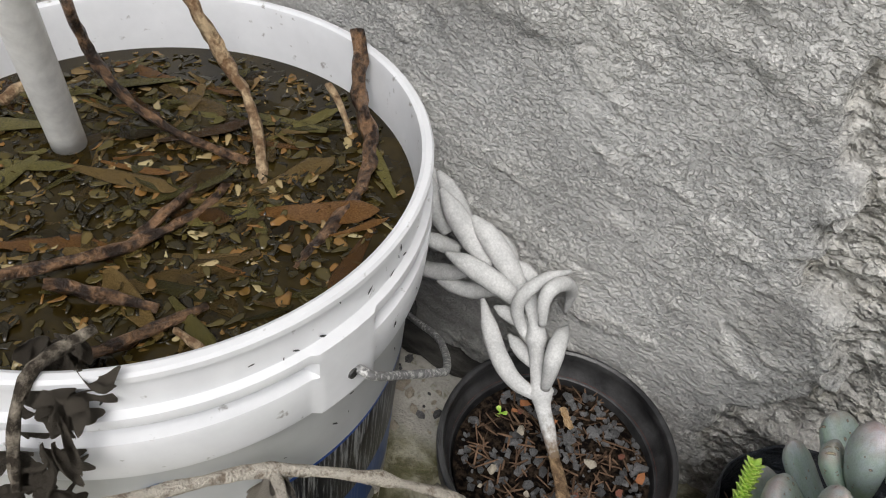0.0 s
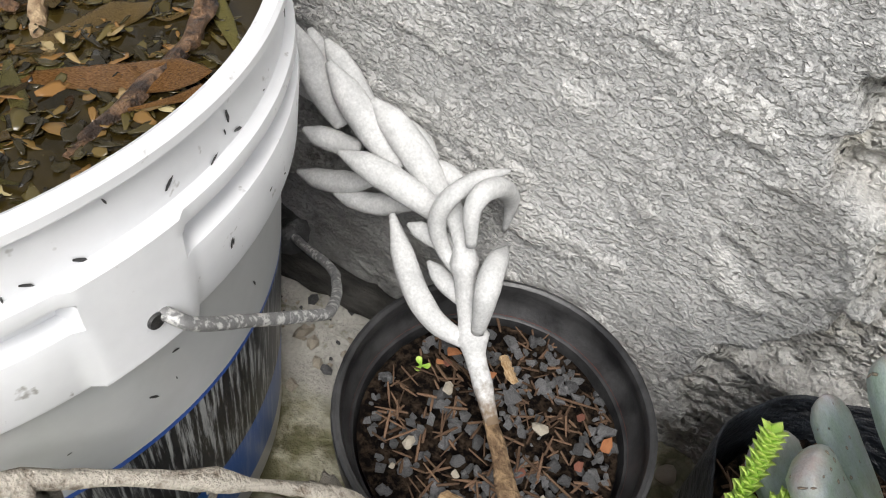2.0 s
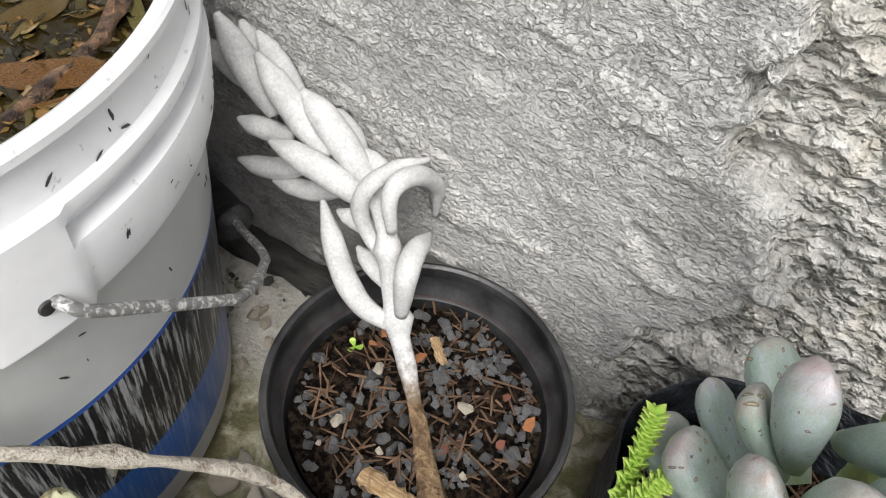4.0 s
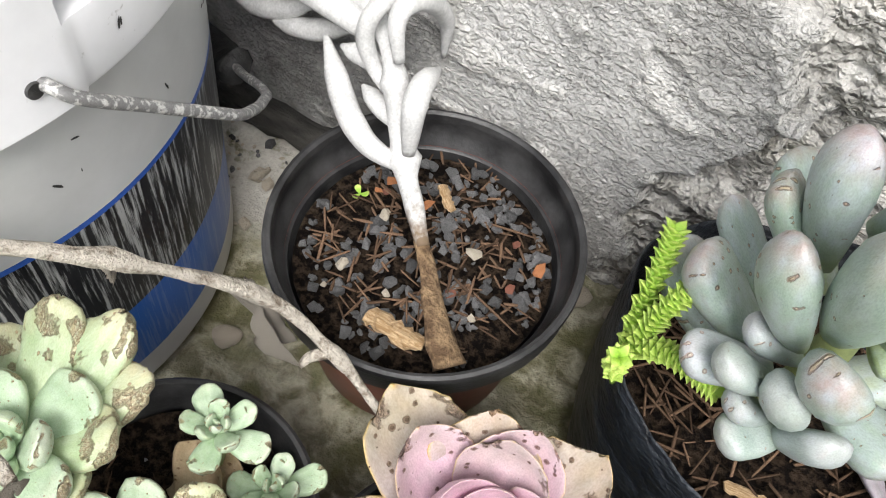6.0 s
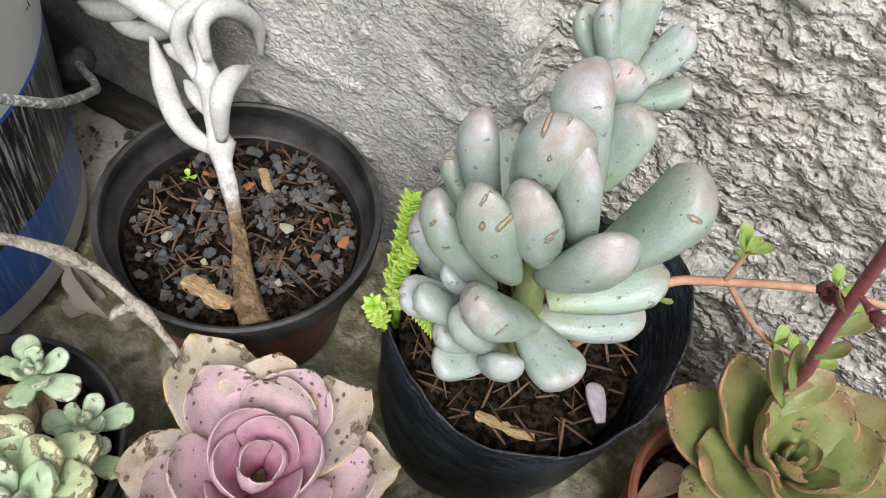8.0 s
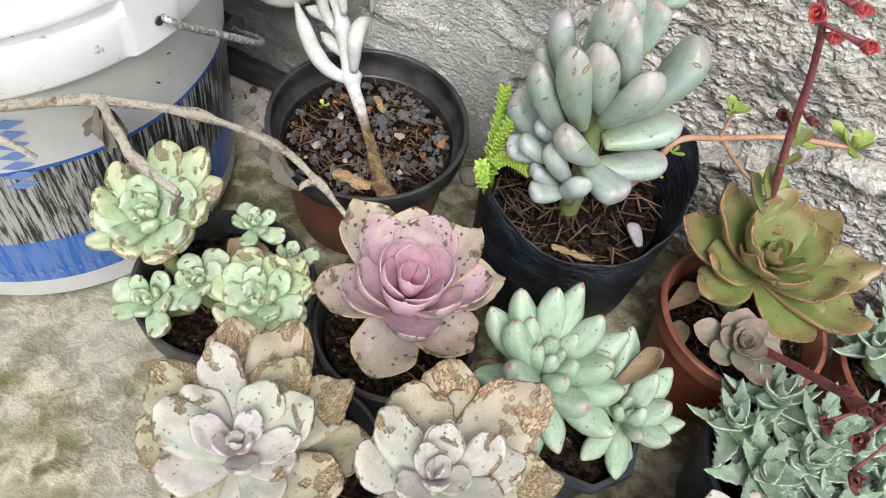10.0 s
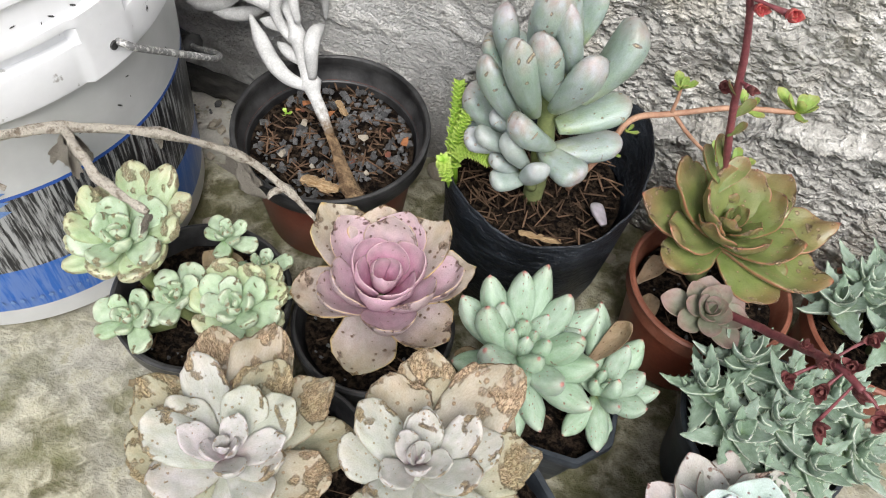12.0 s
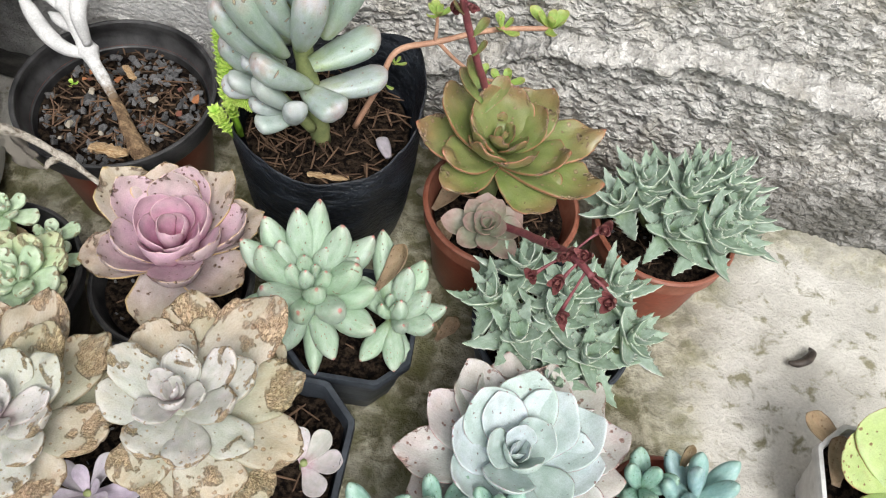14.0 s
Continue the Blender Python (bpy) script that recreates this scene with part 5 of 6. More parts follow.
# ---- blue-grey succulent in a black grow bag ----
def grow_bag_plant():
    cx, cy = 0.169, 0.331
    ob = thing("potted_succulent", (cx, cy, 0), "tall blue-grey fat-leaved succulent in a black plastic grow bag", "potted plant", "potted succulents")
    rows = ((0.0, 0.050, 0.050), (0.004, 0.058, 0.055), (0.03, 0.063, 0.060), (0.07, 0.066, 0.063), (0.11, 0.068, 0.066), (0.132, 0.069, 0.067), (0.134, 0.0685, 0.0665), (0.132, 0.0675, 0.0655), (0.10, 0.066, 0.064), (0.085, 0.060, 0.060))
    n, verts, faces = 96, [], []
    for j, (z, a, b) in enumerate(rows):
        for k in range(n):
            t = 2 * math.pi * k / n
            f = 1 + (0.05 * noise.noise(Vector((math.cos(t) * 2.4, math.sin(t) * 2.4, z * 9))) + 0.012 * noise.noise(Vector((math.cos(t) * 11, math.sin(t) * 11, z * 60))))
            dz = (0.006 * math.sin(t * 2 + 0.6) - 0.014 * max(0, -math.sin(t + 0.35)) + 0.020 * max(0, math.cos(t - 0.6)) ** 3) * step(z)
            f *= 1.045
            verts.append((a * f * math.cos(t), b * f * math.sin(t), z + dz))
    for i in range(len(rows) - 1):
        for k in range(n):
            faces.append((i * n + k, i * n + (k + 1) % n, (i + 1) * n + (k + 1) % n, (i + 1) * n + k))
    part("bag", mesh_of("bag", verts, faces, M_BAG), ob, label="creased black plastic film bag")
    rnd = random.Random(33)
    part("soil", soil_disc(0.062, 0.100, 7, lump=0.007), ob)
    litter(ob, 200, 0.058, 0.1025, M_STRAW, rnd, (0.006, 0.022), 0.0008)
    wood = bpy.data.meshes["wood_chip"]
    part("bark_chip", wood, ob, pose(0.014, -0.050, 0.104, 0, 0, 8) @ Matrix.Diagonal((0.03, 0.016, 0.012, 1)))

    def rel(p):
        return Vector((p[0] - cx, p[1] - cy, p[2]))
    line = [rel(p) for p in ((0.168, 0.318, 0.10), (0.166, 0.306, 0.15), (0.162, 0.300, 0.20), (0.158, 0.304, 0.24), (0.157, 0.318, 0.26), (0.156, 0.332, 0.275))]
    stem = part("stem", tube("stem", line, [0.007, 0.007, 0.0065, 0.006, 0.005, 0.004], M_STEM_GREEN, 12, 6, 0.12), ob)
    big = variants("leaf", "fat", M_PACHY, 4, sag=0.10, cup=0.05, ripple=0.05)

    def between(meshes, rows, width):
        for i, (b, t, w) in enumerate(rows):
            b, t = rel(b), rel(t)
            d = t - b
            az, el = math.degrees(math.atan2(d.y, d.x)), math.degrees(math.asin(d.z / d.length))
            part("leaf", meshes[i % len(meshes)], stem, leaf_pose(az, el, d.length * 0.95, w * width * 0.90, b, rnd.uniform(-8, 8), w * width * 0.94))
    between(big, (((0.154, 0.285, 0.209), (0.139, 0.25, 0.286), 0.024), ((0.163, 0.288, 0.223), (0.151, 0.256, 0.289), 0.024), ((0.173, 0.285, 0.24), (0.158, 0.262, 0.307), 0.018), ((0.146, 0.295, 0.243), (0.153, 0.262, 0.313), 0.025), ((0.165, 0.295, 0.264), (0.151, 0.286, 0.312), 0.029),
                  ((0.139, 0.295, 0.223), (0.124, 0.286, 0.278), 0.022), ((0.140, 0.295, 0.215), (0.115, 0.292, 0.250), 0.017), ((0.148, 0.287, 0.195), (0.122, 0.262, 0.259), 0.023), ((0.144, 0.295, 0.174), (0.108, 0.298, 0.204), 0.026)), 1.0)
    between(big, (((0.166, 0.300, 0.256), (0.167, 0.303, 0.292), 0.020), ((0.178, 0.293, 0.225), (0.195, 0.300, 0.284), 0.031), ((0.166, 0.285, 0.218), (0.181, 0.262, 0.282), 0.024), ((0.170, 0.290, 0.200), (0.209, 0.318, 0.216), 0.026), ((0.170, 0.300, 0.168), (0.214, 0.330, 0.172), 0.026),
                  ((0.166, 0.290, 0.178), (0.196, 0.270, 0.186), 0.026), ((0.169, 0.284, 0.190), (0.149, 0.251, 0.233), 0.025)), 1.0)
    between(big, (((0.157, 0.332, 0.272), (0.133, 0.338, 0.292), 0.015), ((0.155, 0.330, 0.275), (0.142, 0.328, 0.306), 0.013), ((0.156, 0.333, 0.275), (0.151, 0.338, 0.308), 0.018), ((0.160, 0.334, 0.272), (0.170, 0.348, 0.296), 0.015), ((0.162, 0.336, 0.265), (0.180, 0.344, 0.278), 0.014),
                  ((0.157, 0.325, 0.268), (0.158, 0.312, 0.298), 0.018), ((0.155, 0.335, 0.274), (0.148, 0.350, 0.305), 0.014), ((0.152, 0.330, 0.262), (0.143, 0.310, 0.285), 0.014)), 1.0)
    between(big, (((0.140, 0.302, 0.150), (0.101, 0.320, 0.178), 0.027), ((0.146, 0.304, 0.178), (0.110, 0.333, 0.196), 0.018), ((0.150, 0.306, 0.198), (0.121, 0.345, 0.219), 0.023), ((0.146, 0.300, 0.160), (0.112, 0.318, 0.168), 0.028)), 1.0)
    small = variants("leaf", "fat", M_PACHY_SMALL, 3, sag=0.05, cup=0.03)
    between(small, (((0.147, 0.28, 0.183), (0.117, 0.267, 0.189), 0.020), ((0.148, 0.275, 0.184), (0.127, 0.259, 0.206), 0.017), ((0.152, 0.285, 0.19), (0.130, 0.274, 0.208), 0.015), ((0.160, 0.275, 0.175), (0.146, 0.257, 0.211), 0.020),
                    ((0.154, 0.275, 0.168), (0.139, 0.261, 0.187), 0.015), ((0.161, 0.272, 0.166), (0.142, 0.256, 0.172), 0.018), ((0.161, 0.275, 0.161), (0.170, 0.259, 0.196), 0.018)), 1.0)
    part("offset_stem", tube("offset_stem", [rel(p) for p in ((0.166, 0.300, 0.13), (0.160, 0.288, 0.155), (0.154, 0.278, 0.178))], [0.004, 0.004, 0.003], M_STEM_GREEN, 8, 5), ob)
    fallen = variants("fallen_leaf", "fat", M_LILAC, 1, sag=0.04)
    part("fallen_leaf", fallen[0], ob, leaf_pose(118, -6, 0.022, 0.010, tuple(rel((0.222, 0.303, 0.114))), 0, 0.01), "fallen pink leaf")
    # bright scale-leaved shoots at the side
    scales = variants("leaf", "tri", M_CRASSULA, 2, sag=-0.1, cup=0.1, nu=6, nv=6)
    for pts in (((0.112, 0.300, 0.105), (0.106, 0.298, 0.145), (0.103, 0.305, 0.172), (0.101, 0.310, 0.186)), ((0.112, 0.300, 0.11), (0.110, 0.292, 0.150), (0.112, 0.292, 0.176), (0.116, 0.292, 0.190)),
                ((0.110, 0.294, 0.135), (0.117, 0.284, 0.158), (0.126, 0.277, 0.168), (0.134, 0.272, 0.172)), ((0.112, 0.292, 0.11), (0.107, 0.284, 0.135), (0.106, 0.279, 0.148))):
        pl = [rel(p) for p in pts]
        shoot = part("shoot", tube("shoot", pl, [0.0022, 0.002, 0.0016], M_CRASSULA, 8, 5), ob, label="bright lime-green scaly shoot")
        path = smooth_line(pl, 9)
        for i in range(4, len(path)):
            d = (path[i] - path[i - 1]).normalized()
            q = d.to_track_quat("Z", "Y").to_matrix().to_4x4()
            for k in range(4):
                part("leaf", scales[k % 2], shoot, Matrix.Translation(path[i]) @ q @ leaf_pose(k * 90 + (i % 2) * 45, 42, 0.0074, 0.0068))
    # trailing pink stem with small yellow-green leaves along the wall
    trail = [rel(p) for p in ((0.190, 0.330, 0.108), (0.205, 0.335, 0.150), (0.214, 0.345, 0.176), (0.240, 0.362, 0.178), (0.275, 0.372, 0.190), (0.315, 0.378, 0.198))]
    runner = part("runner", tube("runner", trail, [0.0022, 0.0022, 0.0018], M_STEM_PINK, 8, 6, 0.1), ob, label="thin pinkish trailing stem")
    side = [rel(p) for p in ((0.240, 0.362, 0.178), (0.255, 0.362, 0.165), (0.272, 0.362, 0.155), (0.290, 0.366, 0.150))]
    part("side_shoot", tube("side_shoot", side, [0.0016, 0.0012], M_STEM_PINK, 8, 5), runner)
    up = [rel(p) for p in ((0.238, 0.361, 0.178), (0.238, 0.362, 0.190), (0.237, 0.363, 0.200))]
    part("side_shoot", tube("side_shoot", up, [0.0014, 0.0011], M_STEM_PINK, 8, 4), runner)
    sed = variants("leaf", "spoon", M_SEDUM, 3, sag=0.1, cup=0.25, ripple=0.2)
    for p, k, l in (((0.237, 0.363, 0.199), 6, 0.014), ((0.315, 0.378, 0.198), 7, 0.020), ((0.292, 0.366, 0.150), 6, 0.016), ((0.214, 0.345, 0.165), 5, 0.009), ((0.275, 0.362, 0.156), 4, 0.013), ((0.282, 0.373, 0.192), 5, 0.015), ((0.21, 0.338, 0.15), 3, 0.008)):
        spiral(runner, sed, k, l, l * 0.6, l * 0.5, l * 0.35, 15, 65, tuple(rel(p)), p[0] * 5000, rnd)
    return ob


def step(z):
    return 0.0 if z < 0.03 else min(1.0, (z - 0.03) / 0.1)


grow_bag_plant()


# ---- rosettes in pots ----
def rosette(parent, base, name="rosette", material=None, r=0.006, down=0.03, label=""):
    """A short stem under the rosette; its leaves hang on it."""
    b = Vector(base)
    return part(name, tube(name, [b + Vector((0, 0, -down)), b + Vector((0, 0, -down * 0.4)), b + Vector((0, 0, 0.004))], [r, r, r * 0.7], material or M_STEM_GREEN, 10, 4, 0.1), parent, label=label)


def pink_rosette():
    cx, cy = 0.094, 0.197
    ob = thing("potted_succulent", (cx, cy, 0), "rosy-pink echeveria with tan-edged spotted leaves in a black pot", "potted plant", "potted succulents")
    round_pot(ob, 0.056, 0.066, M_BLACK_POT, None, 0.012, 0.75, 3, offset=(0.002, -0.004))
    base = (0, 0.010, 0.078)
    ro = rosette(ob, base)
    rnd = random.Random(41)
    out, mid, inn = variants("leaf", "cupped", M_PINK_OUT, 4, sag=0.08, cup=0.34, ripple=0.20, crust=0.12, thick=1.15), variants("leaf", "cupped", M_PINK, 3, sag=0.14, cup=0.45, ripple=0.14, crust=0.05, thick=1.15), variants("leaf", "cupped", M_PINK_IN, 3, sag=0.16, cup=0.70, ripple=0.06, thick=1.1)
    place_leaves(ro, out, ((150, 24, .074, .046), (112, 40, .062, .044), (62, 34, .070, .042), (30, 20, .068, .040), (-20, 8, .060, .046), (-84, -8, .060, .044), (-150, 12, .062, .044)), base, rnd)
    nested = ((5, .056, .037, 44, 158, mid, 0.004), (3, .047, .038, 58, 100, mid, 0.006), (3, .042, .036, 66, 160, inn, 0.007), (3, .034, .030, 72, 95, inn, 0.009), (3, .025, .019, 80, 40, inn, 0.011))
    for count, l, w, el, start, kind, up in nested:
        for k in range(count):
            az = start + k * 360 / count + rnd.uniform(-8, 8)
            out_by = 0.008 * w / .044
            at = (0.002 + out_by * math.cos(radians(az)), 0.010 + out_by * math.sin(radians(az)), 0.078 + up)
            lean = -8 if math.sin(radians(az)) < -0.3 else 0
            part("leaf", kind[k % len(kind)], ro, leaf_pose(az, el + lean + rnd.uniform(-5, 5), l * rnd.uniform(0.94, 1.06), w, at, rnd.uniform(-6, 6)))


def green_pair():
    cx, cy = 0.226, 0.190
    ob = thing("potted_succulent", (cx, cy, 0), "sea-green finger-leaved echeveria with red tips in a grey corner-cut pot", "potted plant", "potted succulents")
    square_pot(ob, 0.045, 0.068, M_GREY_POT, 0.012, 5, 4)
    rnd = random.Random(51)
    ms = variants("leaf", "lance", M_GREEN, 4, sag=0.08, cup=0.04, ripple=0.10, thick=1.2)
    base = (-0.029, -0.002, 0.094)
    ro = rosette(ob, base, r=0.006, down=0.035)
    rows = ((171, 37, .058, .022), (149, 49, .061, .022), (119, 60, .062, .022), (95, 56, .066, .021), (58, 60, .058, .022), (40, 42, .060, .020), (4, 57, .055, .022), (-4, 35, .054, .023), (-43, 42, .050, .021), (-25, 15, .056, .023),
            (-84, 46, .048, .018), (-130, 50, .052, .020), (-172, 60, .058, .021), (-54, -13, .046, .019), (-70, -28, .052, .015), (-100, -5, .044, .02), (-150, 10, .045, .02))
    place_leaves(ro, ms, [(a, e, q * 1.02, w * 0.90) for a, e, q, w in rows], base, rnd)
    spiral(ro, ms, 11, 0.050, 0.024, 0.018, 0.009, 42, 84, base, 106, rnd, 0.010)
    b2 = (0.028, 0.002, 0.080)
    r2 = rosette(ob, b2, r=0.005, down=0.028)
    rows = ((115, 40, .058, .019), (68, 44, .044, .019), (79, 62, .040, .016), (27, 52, .034, .017), (15, 24, .036, .015), (-15, 32, .032, .017), (-75, -14, .034, .016), (-55, -34, .032, .013), (-115, -14, .034, .015), (-45, 80, .032, .012), (150, 30, .035, .016))
    place_leaves(r2, ms, [(a, e, q * 1.06, w * 0.98) for a, e, q, w in rows], b2, rnd)
    spiral(r2, ms, 9, 0.034, 0.014, 0.014, 0.006, 40, 86, b2, 30, rnd, 0.008)
    dead = variants("dry_leaf", "spoon", M_DEAD_LEAF, 1, sag=0.12, cup=0.4, ripple=0.2)
    part("dry_leaf", dead[0], ob, leaf_pose(40, 62, 0.045, 0.016, (0.012, 0.012, 0.095)), "dry orange-brown leaf")
    part("dry_leaf", dead[0], ob, leaf_pose(175, 5, 0.04, 0.018, (-0.03, -0.005, 0.07)), "dry curled brown leaf")
    litter(ob, 14, 0.034, 0.056, M_STRAW, rnd, (0.01, 0.022), 0.0008)


def olive_rosette():
    cx, cy = 0.311, 0.310
    ob = thing("potted_succulent", (cx, cy, 0), "olive-green red-edged echeveria with flower stalks in a terracotta-coloured pot", "potted plant", "potted succulents")
    round_pot(ob, 0.060, 0.085, M_TERRA, M_TERRA_RIM, 0.016, 0.76, 9, 0.0045)
    rnd = random.Random(61)
    ms = variants("leaf", "pointed", M_OLIVE, 4, sag=0.08, cup=0.22, ripple=0.26, crust=0.10, thick=1.3)
    base = (-0.012, 0.006, 0.124)
    ro = rosette(ob, base, r=0.007, down=0.045)
    rows = ((-177, 18, .064, .042), (164, 44, .068, .040), (54, 42, .064, .042), (23, 14, .080, .042), (-4, 0, .078, .044), (-34, -6, .056, .046), (-130, 4, .052, .036), (-146, 24, .050, .036), (-8, 28, .056, .040), (100, 38, .056, .04), (75, 20, .055, .038))
    place_leaves(ro, ms, rows, base, rnd)
    b2 = (-0.012, 0.004, 0.132)
    place_leaves(ro, ms, ((139, 62, .052, .038), (30, 52, .048, .036), (-161, 58, .047, .034), (-120, 46, .040, .032), (-50, 40, .040, .034), (85, 60, .05, .036)), b2, rnd)
    spiral(ro, ms, 8, 0.040, 0.014, 0.027, 0.010, 40, 80, b2, 60, rnd, 0.010)
    mb = variants("leaf", "pointed", M_BABY, 3, sag=0.12, cup=0.4, ripple=0.05)
    b3 = (-0.010, -0.053, 0.115)
    rb = part("rosette", tube("rosette", [(-0.006, -0.02, 0.07), (-0.010, -0.048, 0.092), b3], [0.004, 0.004, 0.003], M_STEM_RED, 8, 5), ob, label="small dusky pink-green side rosette")
    spiral(rb, mb, 20, 0.031, 0.010, 0.021, 0.008, 2, 78, b3, 40, rnd, 0.008, pose(0, 0, 0, 12, 0, 0))
    # flower stalk
    pts = [(p[0] - cx, p[1] - cy, p[2]) for p in ((0.297, 0.350, 0.112), (0.287, 0.340, 0.150), (0.275, 0.322, 0.195), (0.262, 0.311, 0.240), (0.252, 0.302, 0.280), (0.238, 0.285, 0.322), (0.222, 0.262, 0.352))]
    st = part("flower_stalk", tube("flower_stalk", pts, [0.0028, 0.0025, 0.0021, 0.0017], M_STEM_RED, 10, 6, 0.12), ob, label="plum-red upright flower stalk")
    pet = variants("petal", "petal", M_PETAL, 2, sag=0.05, cup=0.5)
    dry = variants("petal", "petal", M_DRY_PETAL, 2, sag=0.05, cup=0.5, ripple=0.3)
    for p, l, kind, t in (((0.243, 0.284, 0.318), 0.0088, pet, 40), ((0.256, 0.276, 0.325), 0.0104, pet, 30), ((0.230, 0.262, 0.338), 0.0112, pet, -30), ((0.240, 0.258, 0.350), 0.0096, pet, 50), ((0.220, 0.250, 0.358), 0.0120, pet, 0), ((0.252, 0.318, 0.245), 0.011, dry, 20), ((0.262, 0.300, 0.262), 0.008, dry, 60)):
        q = Vector((p[0] - cx, p[1] - cy, p[2]))
        near = min((Vector(v) for v in smooth_line(pts, 6)), key=lambda v: (v - q).length)
        bud = part("flower", tube("flower", [near, (near + q) / 2, q], [0.0012, 0.001, 0.002], M_STEM_RED, 6, 3), st, label="red bell flower" if kind is pet else "withered flower")
        spiral(bud, kind, 6, l, l * 0.8, l * 0.62, l * 0.5, 62, 84, tuple(q), t, rnd, 0, pose(0, 0, 0, 55, t, 0), "petal")
    small = variants("leaf", "spoon", M_OLIVE, 2, sag=0.1, cup=0.3)
    for p, az, el, l in (((0.280, 0.321, 0.17), 170, 50, 0.030), ((0.276, 0.318, 0.185), 150, 60, 0.024), ((0.282, 0.322, 0.16), 60, 40, 0.03), ((0.268, 0.313, 0.215), 20, 55, 0.014), ((0.265, 0.312, 0.23), 40, 45, 0.016), ((0.259, 0.307, 0.25), 200, 50, 0.012)):
        part("leaf", small[0], st, leaf_pose(az, el, l, l * 0.5, (p[0] - cx, p[1] - cy, p[2])))
    # arching stalk of withered flowers
    arc = [(p[0] - cx, p[1] - cy, p[2]) for p in ((0.310, 0.262, 0.118), (0.322, 0.248, 0.134), (0.335, 0.226, 0.158), (0.346, 0.206, 0.180), (0.352, 0.190, 0.196), (0.360, 0.176, 0.203))]
    st2 = part("flower_stalk", tube("flower_stalk", arc, [0.003, 0.0028, 0.0018], M_STEM_RED, 8, 6, 0.15), ob, label="arching dark red stalk of withered flowers")
    for x, y, z, l in ((0.338, 0.210, 0.178, 0.010), (0.350, 0.200, 0.192, 0.012), (0.358, 0.192, 0.198, 0.011), (0.366, 0.214, 0.200, 0.013), (0.374, 0.168, 0.196, 0.014), (0.346, 0.178, 0.190, 0.013), (0.350, 0.166, 0.176, 0.012), (0.330, 0.182, 0.182, 0.011), (0.362, 0.184, 0.190, 0.012), (0.343, 0.196, 0.188, 0.010)):
        q = Vector((x - cx, y - cy, z))
        near = min((Vector(v) for v in smooth_line(arc, 6)), key=lambda v: (v - q).length)
        bud = part("flower", tube("flower", [near, (near + q) / 2 + Vector((0, 0, 0.002)), q], [0.0008, 0.0008, 0.0014], M_STEM_RED, 6, 3), st2, label="withered dark red flower")
        spiral(bud, dry, 7, l * 1.05, l * 0.8, l * 0.5, l * 0.4, 58, 86, tuple(q), x * 7000, rnd, 0, pose(0, 0, 0, rnd.uniform(30, 80), rnd.uniform(-40, 40), 0), "petal")
    dead = bpy.data.meshes["dry_leaf"]
    part("dry_leaf", dead, ob, leaf_pose(60, 12, 0.03, 0.016, (-0.05, -0.012, 0.072)), "shrivelled reddish dead leaf")
    part("dry_leaf", dead, ob, leaf_pose(100, 8, 0.024, 0.014, (-0.035, -0.045, 0.073)), "shrivelled reddish dead leaf")


def ghost(cx, cy, name_label, rows_old, rows_new, base, seed):
    ob = thing("potted_succulent", (cx, cy, 0), name_label, "potted plant", "potted succulents")
    rnd = random.Random(seed)
    old, fresh, inner = (variants("leaf", "broad", M_GHOST_OLD, 5, sag=0.06, cup=0.16, ripple=0.24, crust=0.55, thick=2.2), variants("leaf", "broad", M_GHOST, 5, sag=0.06, cup=0.10, ripple=0.20, crust=0.22, thick=2.5), variants("leaf", "pointed", M_GHOST_IN, 3, sag=0.08, cup=0.30, ripple=0.12, crust=0.06, thick=2.2))
    ro = rosette(ob, base, r=0.008, down=0.06)
    place_leaves(ro, old, [(a, e + rnd.uniform(-5, 5), q, w * rnd.uniform(0.66, 0.82)) for a, e, q, w in rows_old], base, rnd)
    b2 = (base[0], base[1], base[2] + 0.008)
    place_leaves(ro, fresh, [(a + rnd.uniform(-9, 9), e - 2 + rnd.uniform(-8, 8), q * rnd.uniform(0.80, 1.02), w * rnd.uniform(0.56, 0.72)) for a, e, q, w in rows_new], b2, rnd)
    return ob, ro, inner, rnd, b2


